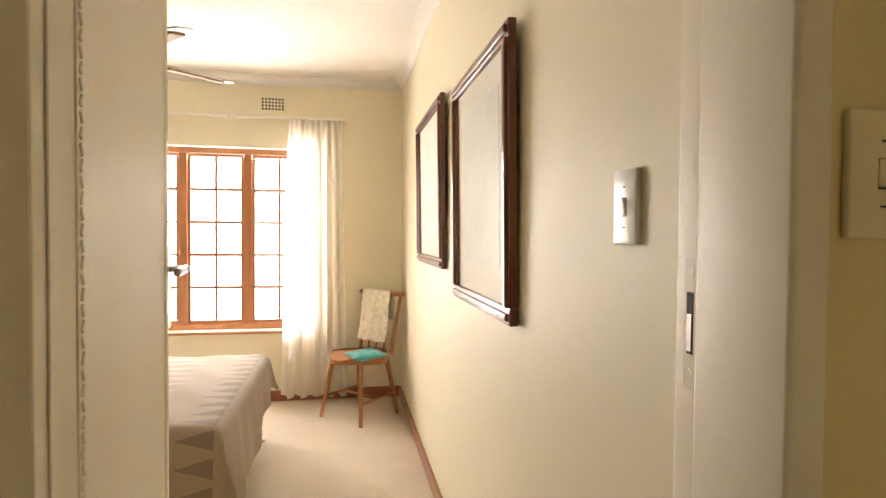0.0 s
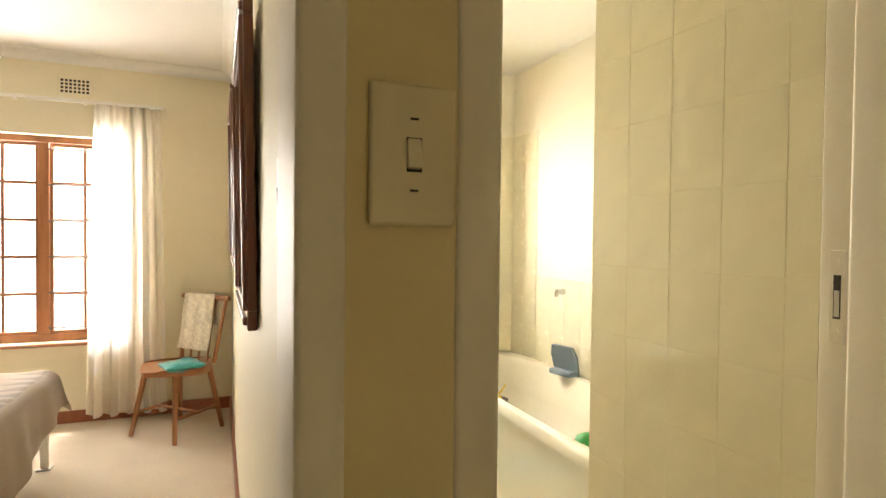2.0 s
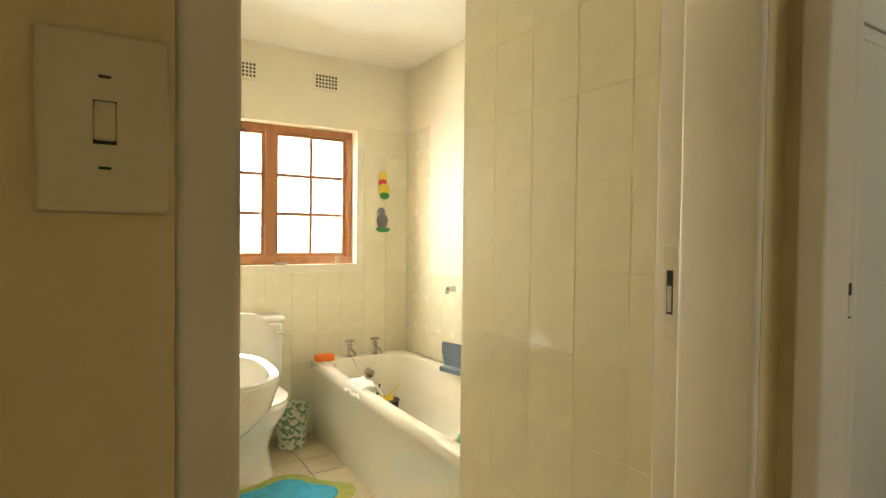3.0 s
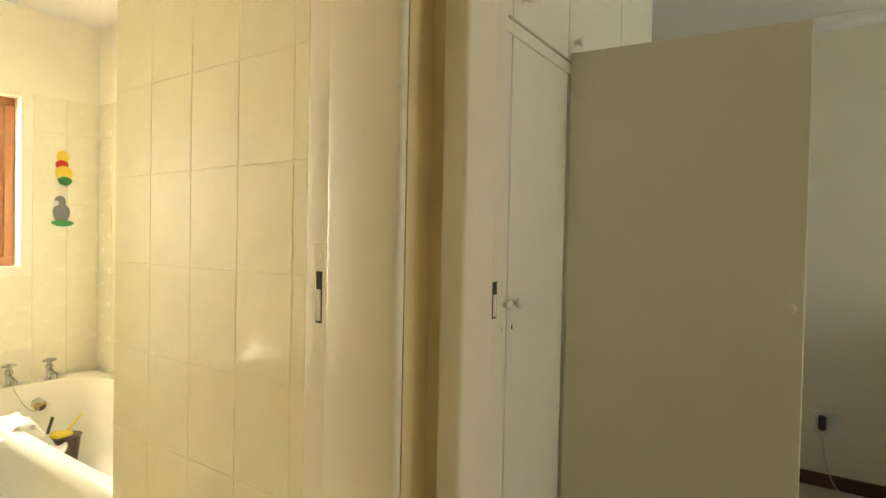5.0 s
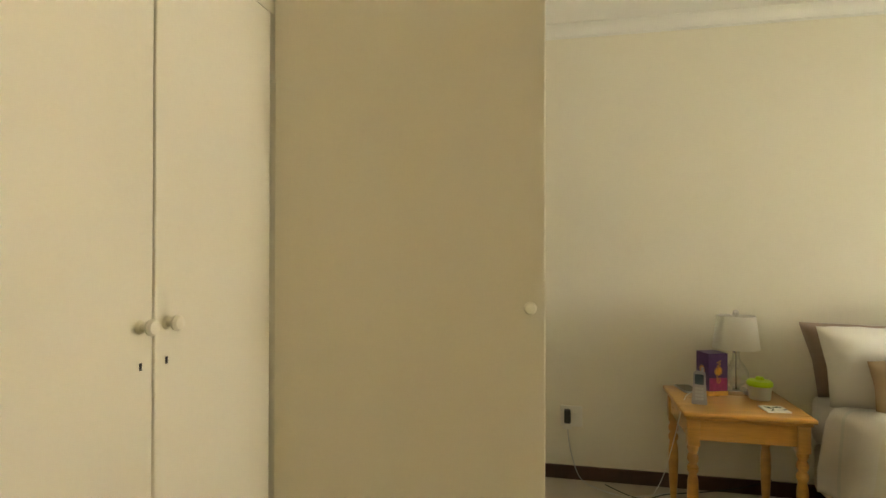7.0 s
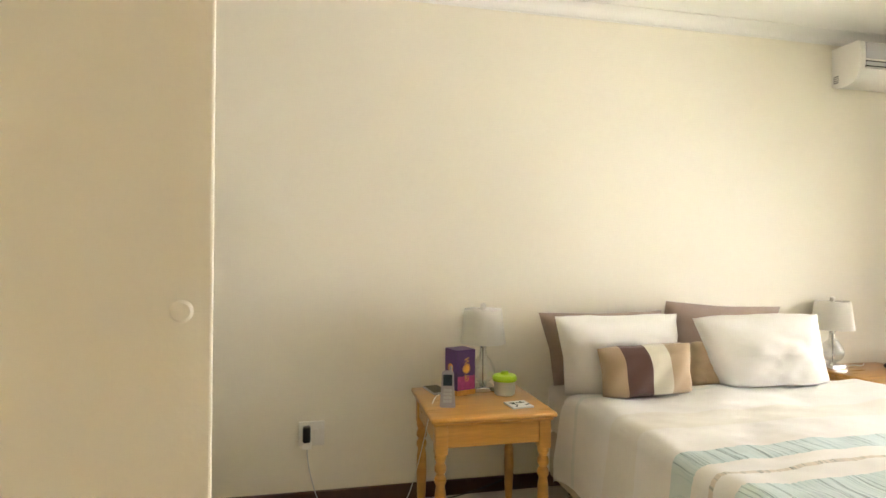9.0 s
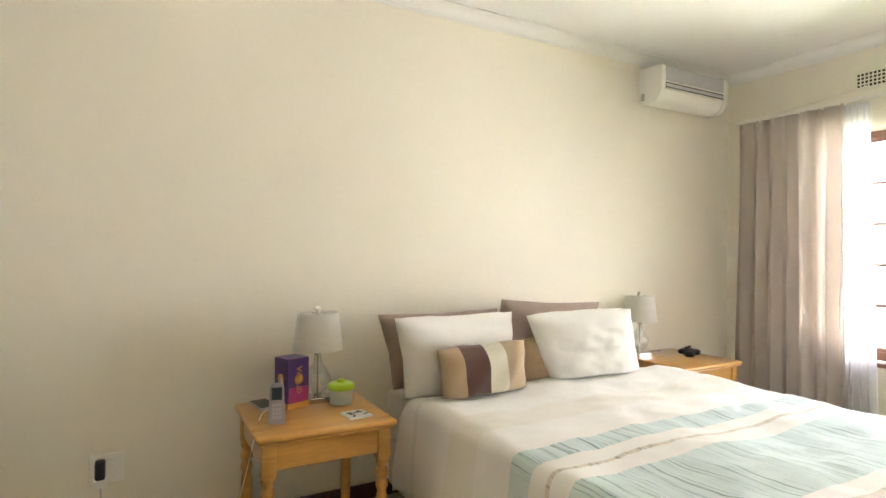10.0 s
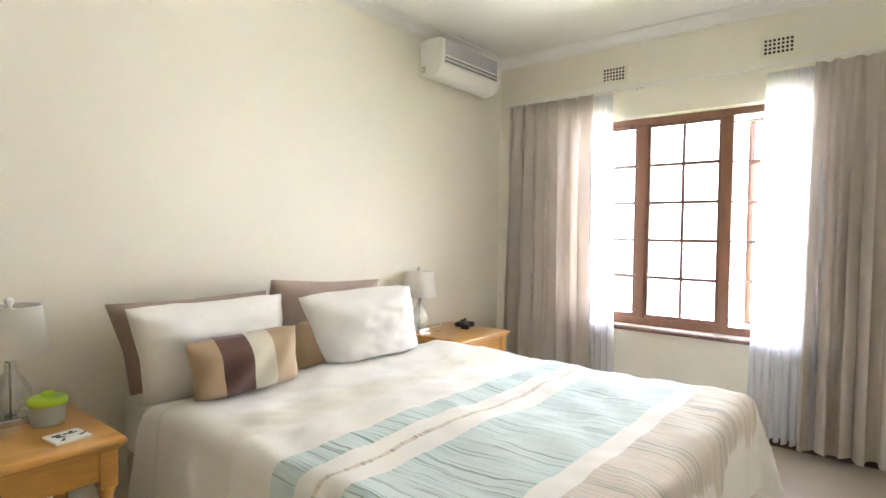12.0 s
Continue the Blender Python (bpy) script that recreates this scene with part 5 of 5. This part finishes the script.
b = fresh(); rod(b, (0.030, -0.012, 0.145), (0.034, -0.012, 0.164), 0.006, 0.005)
part("aerial", b, M["handset"], phone)

tablet = thing("mobile_phone", (4.70, 0.275, T), "dark mobile phone lying flat on the table", "phone", "", 10)
b = fresh(); bx(b, -0.075, 0.075, -0.038, 0.038, 0, 0.009, 0.004, 3)
part("body", b, M["silver"], tablet, smooth=40)
b = fresh(); bx(b, -0.066, 0.066, -0.034, 0.034, 0.0085, 0.0098)
part("display", b, M["screen"], tablet)
cable("white_cable", [(4.60, 0.28, T + 0.008), (4.56, 0.31, T + 0.006), (4.50, 0.325, T + 0.004), (4.46, 0.345, T - 0.01), (4.47, 0.36, T - 0.10), (4.55, 0.38, 0.30), (4.68, 0.40, 0.10), (4.78, 0.42, 0.006)], 0.002, M["white"], "white charging cable hanging from the table")

pot = thing("plastic_tub", (4.583, -0.021, T), "frosted plastic tub with a lime green lid", "tub")
b = fresh(); lathe(b, [(0.042, 0), (0.046, 0.004), (0.050, 0.066), (0.048, 0.066), (0.044, 0.006)], 28)
part("jar", b, M["frosted"], pot, smooth=40)
b = fresh(); lathe(b, [(0.054, 0.064), (0.056, 0.068), (0.056, 0.080), (0.050, 0.088), (0.020, 0.092), (0.016, 0.104), (0.004, 0.106)], 28)
part("lid", b, M["lime"], pot, "lime green lid", smooth=40)
b = fresh(); lathe(b, [(0.043, 0.006), (0.046, 0.05), (0.001, 0.052)], 24)
part("contents", b, M["white"], pot)

coaster = thing("coaster", (4.395, -0.02, T), "printed tile coaster with dark leaves", "coaster", "", 6)
b = fresh(); bx(b, -0.048, 0.048, -0.048, 0.048, 0, 0.007, 0.0015)
part("slab", b, M["paper"], coaster)
b = fresh()
rnd = random.Random(6)
for k in range(9):
    x, y, a = rnd.uniform(-0.035, 0.035), rnd.uniform(-0.035, 0.035), rnd.uniform(0, 180)
    bx(b, -0.012, 0.012, -0.004, 0.004, 0.0066, 0.0078, 0, 2, pose(x, y, 0, 0, 0, a))
part("leaf_print", b, M["ink"], coaster)

pad = thing("game_controller", (4.67, -2.34, T), "black game controller lying on the bedside table", "controller", "", 20)
b = fresh(); bx(b, -0.035, 0.035, -0.06, 0.06, 0.012, 0.042, 0.014, 3); bx(b, -0.07, -0.01, -0.078, -0.035, 0.0, 0.036, 0.015, 3); bx(b, -0.07, -0.01, 0.035, 0.078, 0.0, 0.036, 0.015, 3)
part("shell", b, M["black"], pad, smooth=50)
for y in (-0.028, 0.028):
    b = fresh(); rod(b, (-0.012, y, 0.036), (-0.012, y, 0.054), 0.007); rod(b, (-0.012, y, 0.052), (-0.012, y, 0.058), 0.011)
    part("thumb_stick", b, M["black"], pad, smooth=40)
cable("lamp_cord", [(4.76, -2.08, T + 0.004), (4.74, -2.13, T + 0.03), (4.76, -2.20, T + 0.008), (4.80, -2.28, T + 0.004), (4.85, -2.34, T + 0.003)], 0.0025, M["white"], "pale lamp cord curling over the table")


# ---- main bedroom: bed ----
BY0, BY1, BXF = -1.87, -0.33, 2.80
bed = thing("double_bed", (CX - 0.02, (BY0 + BY1) / 2, 0), "double bed with a banded cotton duvet cover", "bed")
hw = (BY1 - BY0) / 2
b = fresh(); bx(b, -1.95, 0, -hw + 0.03, hw - 0.03, 0.06, 0.30, 0.03, 3)
part("base", b, M["valance"], bed, "beige upholstered bed base", smooth=40)
b = fresh(); bx(b, -1.95, 0, -hw + 0.015, hw - 0.015, 0.30, 0.555, 0.05, 4)
part("mattress", b, M["sheet"], bed, "cream fitted sheet over the mattress", smooth=40)
for x in (-1.9, -0.1):
    for y in (-hw + 0.12, hw - 0.12):
        b = fresh(); rod(b, (x, y, 0), (x, y, 0.07), 0.022, 0.028)
        part("foot", b, M["black"], bed)
b = fresh()
drape_fn = draped(2 * hw + 0.05, 1.64, 0.38, 0.05, 0.34, 0.590, 0.016, 9, 0.10)


def duvet_place(u, v):
    x, y, z = drape_fn(u, v)
    # length runs along the bed: the hanging end is the foot
    return (-1.17 + y, x, z + (0.020 * noise.noise(Vector((x * 2.2, y * 2.2, 3))) + 0.009 * noise.noise(Vector((x * 5, y * 9, 7))) + 0.004 * noise.noise(Vector((x * 14, y * 20, 9)))) * (1 if z > 0.55 else 0.5))


sheet(b, 110, 120, duvet_place)
duvet = part("duvet", b, M["duvet"], bed, "cream duvet with blue and brown dashed bands")
duvet.modifiers.new("thickness", "SOLIDIFY").thickness = 0.018

pillow("pillow", 0.66, 0.395, 0.15, M["taupe"], (CX - 0.13, -0.67, 0.555), -16, 91, "taupe pillow leaning against the wall", seed=11, lean=0.13)
pillow("pillow", 0.61, 0.42, 0.17, M["linen"], (CX - 0.31, -0.62, 0.555), -22, 92, "plump white pillow leaning on a taupe one", seed=12, lean=0.13)
pillow("pillow", 0.66, 0.425, 0.15, M["taupe"], (CX - 0.13, -1.21, 0.555), -16, 88, "taupe pillow leaning against the wall", seed=13, ry=-3)
pillow("pillow", 0.57, 0.41, 0.18, M["linen"], (CX - 0.42, -1.36, 0.592), -30, 79, "plump white pillow tilted on the bed", seed=14, ry=2, lean=0.20)


def striped_cushion():
    ob = thing("striped_cushion", (CX - 0.50, -0.61, 0.582), "small suede cushion in tan, brown and bone stripes", "cushion", "", 90)
    ob.matrix_basis = ob.matrix_basis @ pose(-0.02, 0, 0.010, -20, 3, -6)
    w, h, d = 0.42, 0.25, 0.13
    cuts = [(0.0, 0.28, "tan"), (0.28, 0.49, "bone"), (0.49, 0.76, "chocolate"), (0.76, 1.0, "tan")]
    for a0, a1, m in cuts:
        bm = fresh()
        for side in (-1, 1):
            def place(u, v, side=side):
                a, c = 2 * (a0 + (a1 - a0) * u) - 1, 2 * v - 1
                puff = max(0.0, (1 - a ** 4) * (1 - c ** 4)) ** 0.55
                return (a * w / 2 * (1 - 0.05 * (1 - abs(c)) * abs(a) ** 3) + 0.05 * v, side * (d / 2 * puff + 0.005 * math.sin(a * 9 + c * 4) * puff), h / 2 + c * h / 2 * (1 - 0.07 * (1 - abs(a)) * abs(c) ** 3))
            sheet(bm, 10, 22, place)
        part("stripe", bm, M[m], ob, smooth=180)


striped_cushion()
pillow("cushion", 0.34, 0.26, 0.11, M["tan"], (CX - 0.33, -1.08, 0.56), -20, 90, "small tan suede cushion behind the others", "cushion", seed=16)

# ---- main bedroom: air conditioner ----
ac = thing("air_conditioner", (CX, -2.49, 2.195), "white wall-mounted air conditioner with a silver front in the corner", "air conditioner", "", -90)
AC_PROFILE = [(0, 0.02), (0.03, 0.004), (0.09, 0.0), (0.135, 0.012), (0.162, 0.038), (0.178, 0.085), (0.182, 0.13), (0.180, 0.222), (0.174, 0.236), (0.160, 0.242), (0, 0.242)]


def extruded(profile, x0, x1, k=1.0):
    bm = fresh()
    ends = [[bm.verts.new((x, -d * k, 0.12 + (z - 0.12) * k)) for d, z in profile] for x in (x0, x1)]
    n = len(profile)
    for i in range(n):
        bm.faces.new((ends[0][i], ends[0][(i + 1) % n], ends[1][(i + 1) % n], ends[1][i]))
    for e in ends:
        bm.faces.new(e)
    return bm


part("body", extruded(AC_PROFILE, -0.295, 0.295, 0.975), M["white"], ac, smooth=35)
for x0, x1 in ((-0.330, -0.295), (0.295, 0.330)):
    cap = part("end_cap", extruded(AC_PROFILE, x0, x1), M["white"], ac, "white rounded end cap", smooth=35)
    for k in range(4):
        side = x0 if x0 < 0 else x1
        b = fresh(); bx(b, side - 0.001, side + 0.001, -0.045, -0.012, 0.036 + 0.012 * k, 0.040 + 0.012 * k)
        part("vent_slit", b, M["dark"], cap)
b = fresh(); bx(b, -0.292, 0.292, -0.1815, -0.170, 0.140, 0.230, 0.002)
part("front_panel", b, M["silver"], ac, "silver-grey front panel")
b = fresh(); bx(b, -0.290, 0.290, -0.1795, -0.155, 0.085, 0.134)
part("outlet", b, M["dark"], ac, "dark louvred outlet")
for z, h in ((0.131, 0.003), (0.110, 0.010), (0.088, 0.003)):
    b = fresh(); bx(b, -0.290, 0.290, -0.1835, -0.160, z - h, z + h, 0.001, 2)
    part("louvre", b, M["white" if h < 0.005 else "silver"], ac)


# ---- tiles, piece by piece ----
def tile_mesh(name, w, h, d, material):
    bm = fresh(); bx(bm, 0.0008, w - 0.0008, 0, d, 0.0008, h - 0.0008)
    top = [e for e in bm.edges if all(abs(v.co.y) < 1e-6 for v in e.verts)]
    bmesh.ops.bevel(bm, geom=top, offset=0.0006, segments=1, affect="EDGES")
    return mesh_of(name, bm, material)


def lay(me, parent, m, name="tile"):
    ob = new(name, me)
    ob.parent = parent
    ob.matrix_basis = m


TW, TH = 0.164, 0.2075
tile_p = tile_mesh("tile", TW, TH, 0.003, M["tile"])
Z0 = 0.815 - 4 * TH
rnd = random.Random(2)
y0 = 2.025 + 2 * TW
for i in range(6):
    for k in range(12):
        y = y0 - i * TW
        z = Z0 + k * TH
        if z < -0.02 or z + TH > 2.48 or y > NY + 0.001 or y - TW < HY1 - 0.2:
            continue
        lay(tile_p, partition, pose(NX - 0.0010 + rnd.uniform(-0.0003, 0.0003), y, max(z, z), 0, 0, -90))
tile_end = tile_mesh("tile", NY - (2.025 + 2 * TW) if NY - (2.025 + 2 * TW) > 0.01 else 0.01, TH, 0.003, M["tile"])
for k in range(12):
    lay(tile_end, partition, pose(NX - 0.0010, NY, Z0 + k * TH, 0, 0, -90))
tile_n = tile_mesh("tile", TW, TH * 0.94, 0.003, M["tile_b"])
HN = TH * 0.94
for i in range(11):
    for k in range(10):
        x, z = BX - (i + 1) * TW, 2.035 - (k + 1) * HN
        if x < AX + 0.12:
            continue
        if x + TW > B_WIN[0] + 0.01 and x < B_WIN[1] - 0.01 and z + HN > B_WIN[2] + 0.01 and z < B_WIN[3] - 0.01:
            continue
        lay(tile_n, bath_north, pose(x, BY - 0.003, z))
        if i < 12:
            lay(tile_n, bath_east, pose(BX - 0.003, BY - i * TW, z, 0, 0, -90))
tile_f = tile_mesh("tile", 0.20, 0.20, 0.010, M["floor_tile"])
for i in range(6):
    for k in range(14):
        x, y = 2.13 - (i + 1) * 0.203, BY - (k + 1) * 0.203
        if x < AX + 0.1:
            continue
        lay(tile_f, bath_floor, pose(x, y + 0.2, 0.0, 90, 0, 0) @ pose(0, 0, 0, 0, 0, 0))
